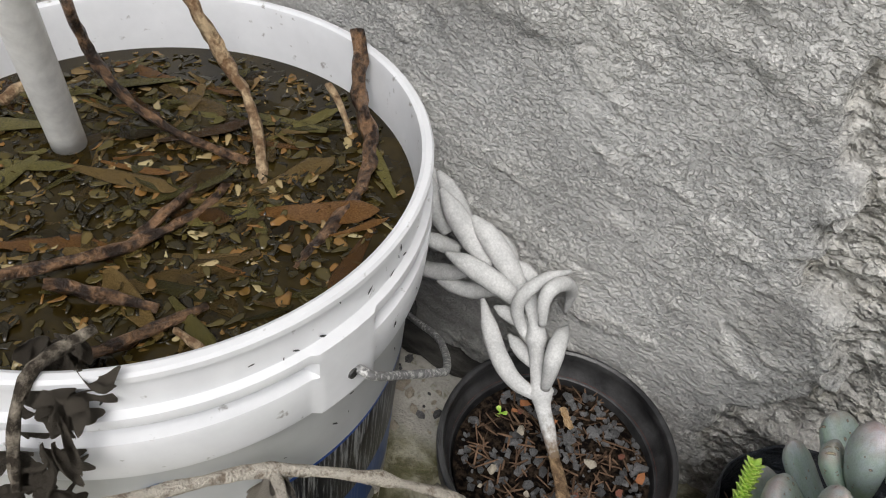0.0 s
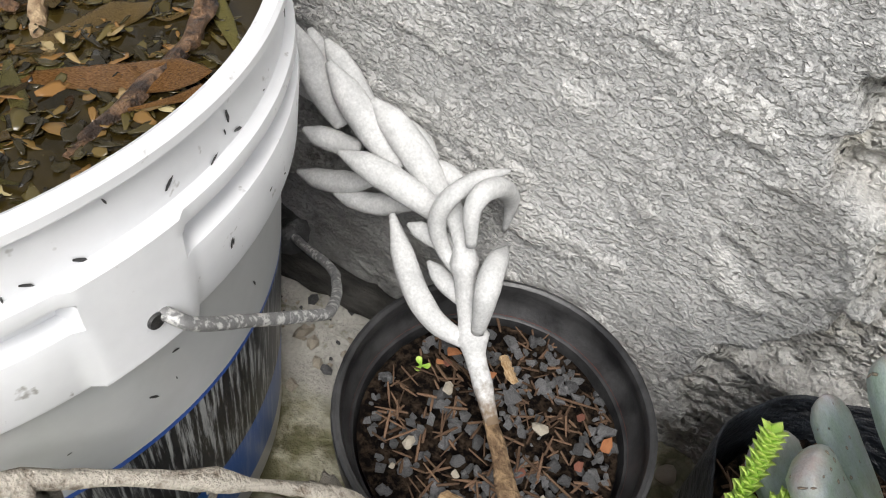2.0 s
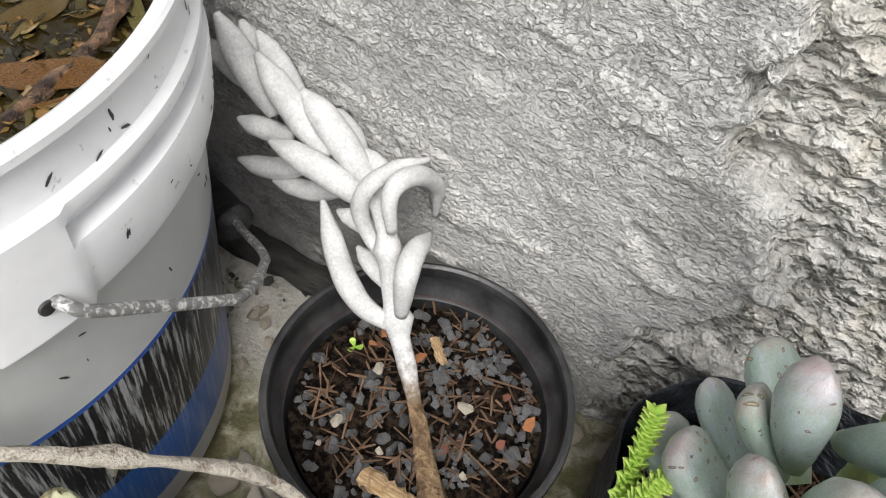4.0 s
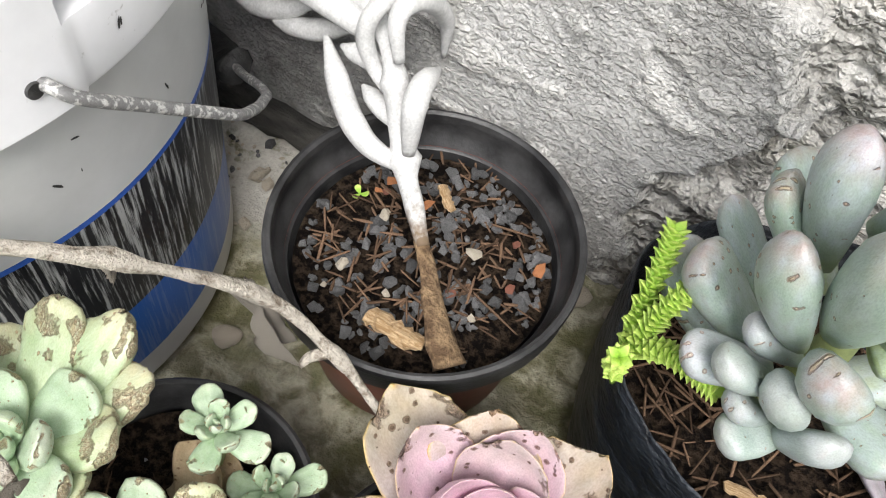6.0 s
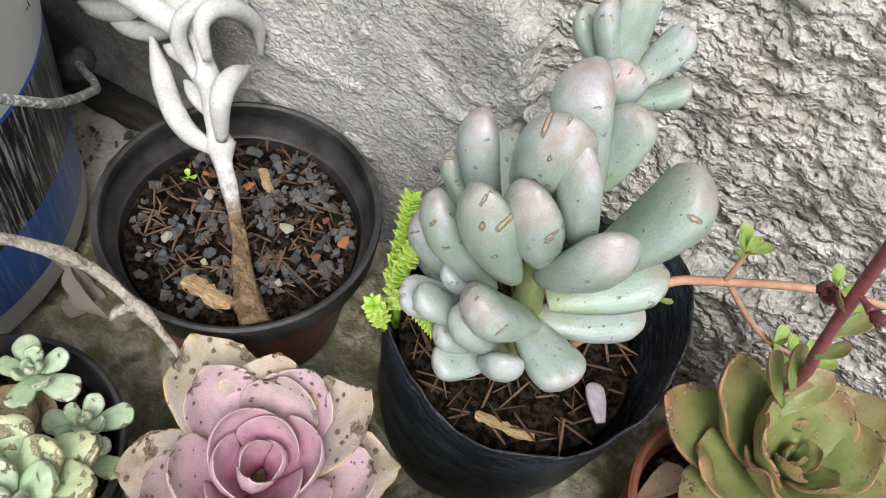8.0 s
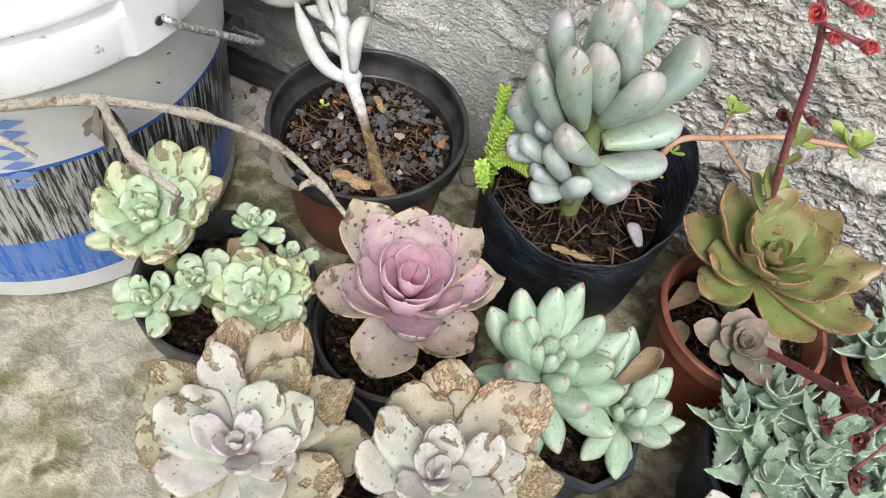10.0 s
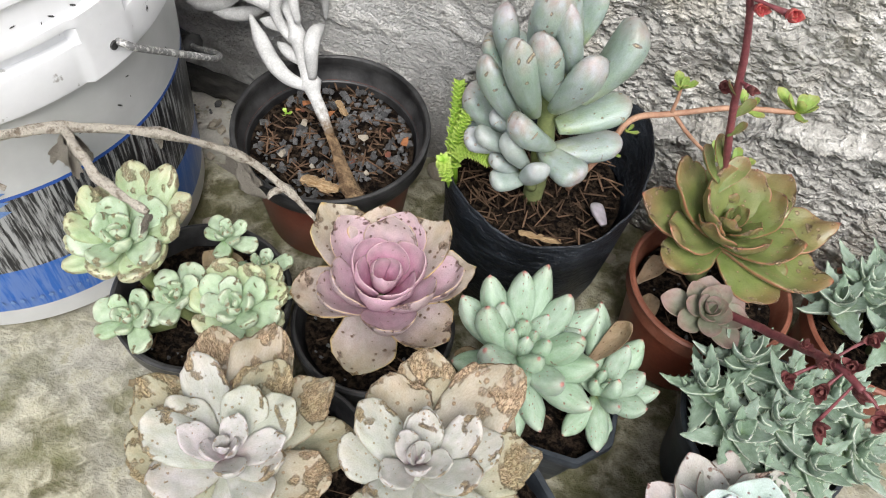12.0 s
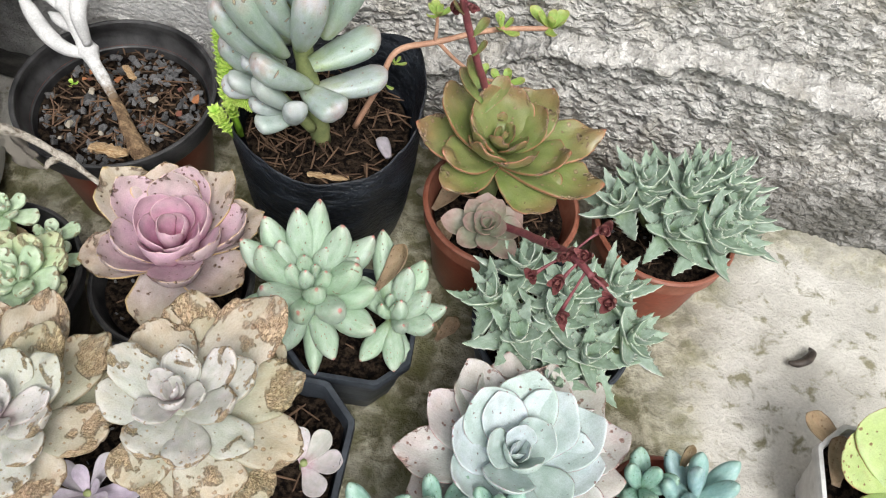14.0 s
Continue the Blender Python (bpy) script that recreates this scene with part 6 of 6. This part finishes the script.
def ghost_pair():
    ob, ro, inner, rnd, b = ghost(0.196, 0.090, "ghostly grey echeveria with corky brown scabs in a grey corner-cut pot",
                                  ((107, 14, .072, .046), (85, 16, .066, .044), (72, 11, .082, .048), (34, 12, .064, .048), (5, -12, .064, .048), (-22, -24, .060, .046), (-53, -20, .050, .046), (-128, -20, .048, .046), (-95, -22, .052, .046), (128, 22, .060, .046), (60, 0, .066, .046)),
                                  ((68, 44, .050, .034), (44, 38, .054, .036), (6, 42, .046, .034), (-15, 22, .048, .038), (-60, 36, .040, .036), (158, 34, .052, .042), (-170, 24, .048, .042), (-120, 30, .042, .038), (100, 50, .042, .034)), (-0.028, -0.022, 0.145), 71)
    square_pot(ob, 0.052, 0.068, M_GREY_POT, 0.014, 8, 2)
    spiral(ro, inner, 8, 0.032, 0.012, 0.019, 0.008, 34, 82, (b[0] - 0.004, b[1] + 0.002, b[2] + 0.006), 100, rnd, 0.012)
    lil = variants("leaf", "spoon", M_GHOST_IN, 2, sag=0.1, cup=0.3)
    b3 = (0.026, -0.002, 0.06)
    r3 = rosette(ob, b3, r=0.003, down=0.012)
    place_leaves(r3, lil, ((60, 30, .026, .015), (10, 20, .026, .017), (-50, 15, .026, .016), (120, 30, .024, .016)), b3, rnd)
    litter(ob, 25, 0.04, 0.055, M_STRAW, rnd, (0.008, 0.02), 0.0008)
    ob, ro, inner, rnd, b = ghost(0.082, 0.072, "ghostly grey echeveria with corky brown scabs in a brown round pot",
                                  ((124, 6, .084, .048), (101, 2, .088, .048), (92, 16, .064, .046), (67, 4, .072, .048), (43, -8, .074, .046), (16, 0, .054, .046), (161, 13, .070, .046), (-168, 10, .056, .046), (-39, -8, .046, .044), (-100, -10, .046, .044)),
                                  ((138, 26, .064, .040), (98, 40, .054, .036), (18, 32, .046, .038), (60, 30, .054, .040), (-20, 20, .044, .036), (-60, 10, .050, .036), (-127, 24, .048, .042), (-168, 26, .052, .042), (165, 30, .054, .042)), (-0.010, -0.025, 0.122), 73)
    round_pot(ob, 0.062, 0.072, M_BROWN_POT, M_BLACK_POT, 0.016, 0.76, 12)
    spiral(ro, inner, 8, 0.034, 0.012, 0.019, 0.008, 34, 82, (b[0], b[1], b[2] + 0.006), 40, rnd, 0.012)
    lil = variants("leaf", "spoon", M_LILAC, 2, sag=0.1, cup=0.3)
    b3 = (0.030, -0.036, 0.080)
    r3 = rosette(ob, b3, r=0.003, down=0.024, label="small lilac side rosette")
    spiral(r3, lil, 9, 0.030, 0.016, 0.014, 0.008, 0, 60, b3, 20, rnd)


def blue_rosette():
    cx, cy = 0.352, 0.110
    ob = thing("potted_succulent", (cx, cy, 0), "powder-blue echeveria with pink-tipped leaves in a black square pot", "potted plant", "potted succulents")
    square_pot(ob, 0.055, 0.078, M_BLACK_POT, 0.014, 15, 0)
    rnd = random.Random(81)
    out, mid = variants("leaf", "pointed", M_BLUE_OUT, 4, sag=0.10, cup=0.36, ripple=0.18, crust=0.02, thick=1.3), variants("leaf", "pointed", M_BLUE, 4, sag=0.12, cup=0.34, ripple=0.14, thick=1.25)
    base = (-0.006, -0.006, 0.092)
    ro = rosette(ob, base, r=0.008, down=0.03)
    place_leaves(ro, out, ((-173, 8, .072, .036), (154, 14, .066, .038), (125, 16, .070, .038), (102, 13, .070, .042), (75, 12, .070, .044), (53, 7, .080, .044), (28, 4, .080, .044), (6, 0, .070, .046), (-153, -5, .064, .044), (-30, 2, .068, .044), (-70, 0, .066, .044), (-110, 0, .066, .044)), base, rnd)
    b2 = (-0.006, -0.006, 0.097)
    place_leaves(ro, mid, ((178, 36, .050, .038), (135, 40, .052, .040), (88, 34, .058, .040), (56, 36, .056, .040), (30, 27, .062, .040), (2, 26, .056, .040), (-46, 30, .050, .038), (-95, 30, .050, .038), (-140, 30, .05, .038)), b2, rnd)
    spiral(ro, mid, 10, 0.042, 0.012, 0.032, 0.009, 40, 82, (-0.006, -0.006, 0.100), 124, rnd, 0.010)


def mint_cluster():
    cx, cy = -0.012, 0.158
    ob = thing("potted_succulent", (cx, cy, 0), "mint-green echeveria cluster with tan scabbed tips in a black pot", "potted plant", "potted succulents")
    round_pot(ob, 0.058, 0.084, M_BLACK_POT, None, 0.016, 0.76, 17)
    rnd = random.Random(91)
    ms, inn = variants("leaf", "plump", M_ECH, 5, sag=0.06, cup=0.06, ripple=0.22, crust=0.36), variants("leaf", "plump", M_ECH_IN, 4, sag=0.08, cup=0.10, ripple=0.12, crust=0.10)

    def head(c, rows, n, l, down=0.05, seed=0.0, lean=(0, 0)):
        b = (c[0] - cx, c[1] - cy, c[2])
        ro = part("rosette", tube("rosette", [(b[0] * 0.5, b[1] * 0.5, 0.07), (b[0] * 0.85, b[1] * 0.85, (0.07 + b[2]) / 2), b], [0.005, 0.005, 0.004], M_STEM_GREEN, 8, 5), ob)
        if rows:
            place_leaves(ro, ms, [(a, e, q * 0.82, w * 0.68) for a, e, q, w in rows], b, rnd)
        spiral(ro, inn, n + 2, l * 1.0, l * 0.34, l * 0.64, l * 0.22, 10 if rows else 0, 84, (b[0], b[1], b[2] + 0.003), seed, rnd, l * 0.25, pose(0, 0, 0, lean[0], lean[1], 0))
    head((-0.046, 0.142, 0.136), ((112, 26, .064, .032), (88, 22, .068, .032), (68, 16, .058, .034), (40, 26, .044, .032), (-5, 14, .034, .032), (-45, 6, .034, .03), (-167, 30, .046, .028), (162, 34, .052, .026), (-165, -4, .046, .026), (-150, -20, .052, .024), (140, 6, .058, .026), (-100, 8, .034, .03)), 11, 0.034, 0, 75, (14, 0))
    head((0.025, 0.141, 0.106), ((93, 34, .040, .030), (51, 17, .042, .030), (-41, 8, .032, .030), (9, 4, .036, .030), (178, 12, .040, .032), (134, 12, .048, .032), (80, 8, .050, .028), (-129, 8, .034, .030), (-85, 0, .034, .03)), 12, 0.030, 0, 14, (10, 0))
    head((-0.036, 0.117, 0.090), (), 12, 0.026, 0, 40, (15, -5))
    head((-0.014, 0.138, 0.098), (), 10, 0.028, 0, 90, (15, 0))
    head((-0.010, 0.190, 0.100), (), 10, 0.020, 0, 10)
    head((0.018, 0.186, 0.086), (), 9, 0.020, 0, 60)
    head((0.026, 0.176, 0.084), (), 8, 0.017, 0, 0)
    dead = bpy.data.meshes["dry_leaf"]
    part("dry_leaf", dead, ob, leaf_pose(100, 20, 0.03, 0.03, (0.006, 0.004, 0.082)), "papery tan dead leaf")
    part("dry_leaf", dead, ob, leaf_pose(60, 30, 0.024, 0.026, (-0.004, 0.008, 0.080)), "papery tan dead leaf")


def toothed(cx, cy, label, r, h, material, rim, heads, seed):
    ob = thing("potted_succulent", (cx, cy, 0), label, "potted plant", "potted succulents")
    round_pot(ob, r, h, material, rim, 0.012, 0.78, seed)
    rnd = random.Random(seed)
    ms = variants("leaf", "tri", M_ALOE, 4, sag=0.08, cup=0.34, ripple=0.10, teeth=7, nv=12)
    for x, y, z, n, l, lx, ly in heads:
        ro = part("rosette", tube("rosette", [(x * 0.5, y * 0.5, h - 0.016), (x, y, z - 0.01), (x, y, z)], [0.004, 0.004, 0.003], M_STEM_GREEN, 8, 4), ob)
        spiral(ro, ms, n + 4, l * 1.16, l * 0.55, l * 0.43, l * 0.25, 8, 76, (x, y, z), x * 9000, rnd, 0.012, pose(0, 0, 0, lx, ly, 0))
    return ob


pink_rosette()
green_pair()
olive_rosette()
ghost_pair()
blue_rosette()
mint_cluster()
toothed(0.362, 0.214, "grey-green succulent with white-toothed leaf edges in a dark grey pot", 0.056, 0.082, M_GREY_POT, None,
        ((-0.024, -0.026, 0.096, 13, 0.038, 10, -6), (0.020, -0.028, 0.094, 12, 0.036, 10, 6), (0.004, 0.010, 0.102, 13, 0.038, 0, 0), (-0.026, 0.022, 0.100, 12, 0.036, -10, -10), (0.030, 0.020, 0.098, 12, 0.040, -6, 14), (0.002, -0.044, 0.088, 9, 0.028, 20, 0), (-0.004, -0.012, 0.100, 11, 0.034, 0, 0), (0.046, -0.008, 0.094, 10, 0.034, 5, 25), (-0.042, -0.002, 0.094, 10, 0.034, 0, -25)), 101)
toothed(0.440, 0.330, "grey-green succulent with white-toothed leaf edges in a terracotta-coloured pot", 0.056, 0.078, M_TERRA, M_TERRA_RIM,
        ((-0.022, 0.010, 0.094, 13, 0.042, 0, -12), (0.014, 0.020, 0.096, 13, 0.044, -8, 6), (0.026, -0.018, 0.092, 13, 0.044, 10, 14), (-0.004, -0.024, 0.092, 11, 0.036, 14, 0), (0.044, 0.004, 0.090, 11, 0.042, 0, 26), (-0.038, -0.008, 0.090, 10, 0.038, 8, -25), (0.004, 0.004, 0.102, 12, 0.040, 0, 0), (0.034, 0.030, 0.096, 11, 0.042, -18, 14)), 103)


def small_plants():
    rnd = random.Random(111)
    fl, bl = variants("leaf", "finger", M_FINGER, 3, sag=0.08, cup=0.06), variants("leaf", "finger", M_FINGER_BLUE, 3, sag=0.08, cup=0.06)
    ob = thing("potted_succulent", (0.318, 0.034, 0), "glossy green finger-leaved succulent in a black pot", "potted plant", "potted succulents")
    round_pot(ob, 0.045, 0.070, M_BLACK_POT, None, 0.012, 0.78, 19)
    for x, y, z, n in ((-0.008, 0.026, 0.096, 9), (-0.040, 0.016, 0.090, 7), (0.026, 0.030, 0.098, 8)):
        ro = rosette(ob, (x, y, z), r=0.004, down=0.035)
        spiral(ro, fl, n, 0.034, 0.028, 0.013, 0.010, 24, 74, (x, y, z), x * 9000, rnd, 0.008)
    ob = thing("potted_succulent", (0.452, 0.106, 0), "blue-green finger-leaved succulent in a brown pot", "potted plant", "potted succulents")
    round_pot(ob, 0.042, 0.060, M_TERRA, M_BROWN_POT, 0.010, 0.78, 20)
    for x, y, z, n, l in ((-0.020, 0.010, 0.068, 8, 0.030), (0.014, 0.012, 0.070, 9, 0.038), (0.0, -0.016, 0.068, 8, 0.032)):
        ro = rosette(ob, (x, y, z), r=0.004, down=0.02)
        spiral(ro, bl if x > -0.01 else fl, n, l, l * 0.8, 0.015, 0.011, 20, 70, (x, y, z), x * 9000, rnd, 0.008)
    part("dry_leaf", bpy.data.meshes["dry_leaf"], ob, leaf_pose(100, 70, 0.028, 0.008, (0.004, 0.026, 0.075)), "dry brown leaf tip")
    ob = thing("potted_succulent", (0.602, 0.156, 0), "yellow-green paddle-leaved succulent with red edges in a dirty white square pot", "potted plant", "potted succulents")
    square_pot(ob, 0.046, 0.062, M_WHITE_POT, 0.010, 22, 0)
    pad = variants("leaf", "broad", M_PADDLE, 2, sag=0.08, cup=0.1, ripple=0.1)
    ro = rosette(ob, (0.004, 0.0, 0.066), r=0.006, down=0.02)
    place_leaves(ro, pad, ((110, 30, .058, .052), (150, 20, .05, .045), (60, 40, .06, .05), (-40, 30, .05, .045), (-120, 25, .05, .045), (10, 35, .055, .05)), (0.004, 0.0, 0.066), rnd)
    part("dry_leaf", bpy.data.meshes["dry_leaf"], ob, leaf_pose(150, 10, 0.04, 0.02, (-0.02, 0.025, 0.058)), "dry brown leaf")
    part("dry_leaf", bpy.data.meshes["dry_leaf"], ob, leaf_pose(80, 10, 0.035, 0.02, (-0.034, 0.0, 0.058)), "dry brown leaf")
    ob = thing("potted_succulent", (0.135, -0.035, 0), "orange-tipped succulent in a brown pot", "potted plant", "potted succulents")
    round_pot(ob, 0.042, 0.060, M_TERRA, None, 0.010, 0.78, 23)
    orange = variants("leaf", "finger", M_ORANGE, 2, sag=0.08, cup=0.06)
    ro = rosette(ob, (0, 0.010, 0.075), r=0.004, down=0.025)
    spiral(ro, orange, 10, 0.030, 0.022, 0.012, 0.009, 20, 70, (0, 0.010, 0.075), 30, rnd, 0.006)


small_plants()


# ---- dead branch, pebbles and scraps ----
def branch():
    ob = thing("dead_branch", (0, 0, 0), "weathered grey dead branch lying across the pots and bucket", "branch")
    main = ((-0.160, 0.060, 0.230), (-0.125, 0.098, 0.222), (-0.105, 0.132, 0.211), (-0.086, 0.164, 0.198), (-0.050, 0.198, 0.178), (-0.018, 0.230, 0.142), (0.010, 0.236, 0.118), (0.037, 0.232, 0.100))
    b = part("limb", tube("limb", main, [0.0029, 0.0028, 0.0027, 0.0026, 0.0025, 0.0024, 0.0021, 0.0019], M_BARK, 12, 10, 0.32, knots=(0.42, 0.57, 0.71, 0.87)), ob)
    fork = ((-0.086, 0.164, 0.197), (-0.066, 0.150, 0.203), (-0.040, 0.136, 0.203), (-0.012, 0.130, 0.200))
    part("side_twig", tube("side_twig", fork, [0.0022, 0.0024, 0.0026, 0.0018], M_BARK, 10, 8, 0.5, seed=3), b)
    part("side_twig", tube("side_twig", ((-0.125, 0.098, 0.221), (-0.101, 0.105, 0.216), (-0.080, 0.111, 0.205)), [0.002, 0.0018, 0.0015], M_BARK, 10, 8, 0.4, seed=5), b)
    part("side_twig", tube("side_twig", ((0.010, 0.236, 0.118), (0.004, 0.230, 0.116), (0.002, 0.226, 0.113)), [0.0022, 0.002, 0.001], M_BARK, 8, 4, 0.5, seed=6), b)
    dead = variants("withered_leaf", "spoon", M_BARK, 3, sag=0.3, cup=1.2, ripple=1.1)
    rnd = random.Random(121)
    for p, n, l in (((-0.086, 0.164, 0.196), 4, 0.022), ((-0.018, 0.230, 0.141), 3, 0.034), ((-0.045, 0.138, 0.202), 3, 0.012), ((-0.050, 0.198, 0.177), 3, 0.010), ((-0.013, 0.13, 0.2), 3, 0.011), ((-0.075, 0.155, 0.2), 4, 0.022)):
        for i in range(n):
            part("withered_leaf", dead[i % 3], b, leaf_pose(rnd.uniform(0, 360), rnd.uniform(-85, -50), l * rnd.uniform(0.7, 1.1), l * 0.28, p, rnd.uniform(-90, 90)))
    return ob


branch()
# withered clump hanging over the bucket's rim
clump = thing("withered_plant", (-0.150, 0.108, 0.262), "withered grey-brown clump of leaves hanging over the bucket rim", "withered plant")
part("stem", tube("stem", [(0.0, 0.03, 0.012), (0.0, 0.0, 0.012), (0.002, -0.018, -0.03), (0.006, -0.022, -0.075)], [0.002, 0.0026, 0.002, 0.0015], M_WITHERED, 10, 6, 0.5), clump)
rnd_c = random.Random(131)
wl = variants("withered_leaf", "spoon", M_WITHERED, 3, sag=0.3, cup=1.0, ripple=1.2)
for i in range(64):
    f = rnd_c.random()
    part("withered_leaf", wl[i % 3], clump, leaf_pose(rnd_c.uniform(0, 360), rnd_c.uniform(-80, 20), rnd_c.uniform(0.010, 0.024), rnd_c.uniform(0.004, 0.009), (rnd_c.uniform(-0.010, 0.012), 0.02 - 0.044 * f, 0.012 - 0.085 * f * f), rnd_c.uniform(-90, 90)))

pebble = blob("pebble", M_PALE_STONE, 61, (1, 0.85, 0.55), 0.25, 3)
for x, y, s, t in ((-0.073, 0.262, 0.016, 30), (-0.185, 0.140, 0.008, 0), (0.245, 0.37, 0.012, 40), (0.078, 0.398, 0.022, 10), (0.105, 0.40, 0.014, 70)):
    ob = tagged(new("pebble", pebble), "small pale grey pebble on the mossy ground", "pebble", "pebbles on the ground")
    ob.matrix_world = pose(x, y, s * 0.14, 0, 0, t) @ Matrix.Scale(s, 4)
crumb = [blob("mortar_crumb", M_STONE if k == 1 else M_PALE_STONE, 70 + k, (1, 0.8, 0.6), 0.5, 1) for k in range(3)]
crumbs = thing("crumbs", (-0.14, 0.36, 0.0), "crumbled mortar and grit on the ground by the wall", "grit")
rnd_g = random.Random(141)
for i in range(90):
    s = rnd_g.choice((0.003, 0.004, 0.006, 0.010))
    part("mortar_crumb", crumb[i % 3], crumbs, pose(rnd_g.gauss(0, 0.045), rnd_g.gauss(0, 0.022), s * 0.2, rnd_g.uniform(0, 90), 0, rnd_g.uniform(0, 360)) @ Matrix.Scale(s, 4))
slug = tagged(new("slug", tube("slug", [(0.570, 0.279, 0.003), (0.577, 0.279, 0.004), (0.585, 0.284, 0.0045), (0.590, 0.292, 0.0035), (0.589, 0.298, 0.002)], [0.0015, 0.0035, 0.0042, 0.0036, 0.001], M_SLUG, 10, 5, 0.1)),
              "small dark brown curled slug on the pale concrete", "slug")
scraps = variants("dry_leaf", "spoon", M_DEAD_LEAF, 2, sag=0.1, cup=0.4, ripple=0.5)
for x, y, az, l, w in ((0.285, 0.225, 60, 0.026, 0.014), (-0.055, 0.112, 20, 0.024, 0.018), (0.288, 0.232, 150, 0.018, 0.010), (-0.055, 0.225, -20, 0.018, 0.01)):
    ob = tagged(new("fallen_leaf", scraps[0]), "dry brown fallen leaf on the mossy ground", "leaf", "fallen leaves on the ground")
    ob.matrix_world = leaf_pose(az, 2, l, w, (x, y, 0.004), 0, 0.012)
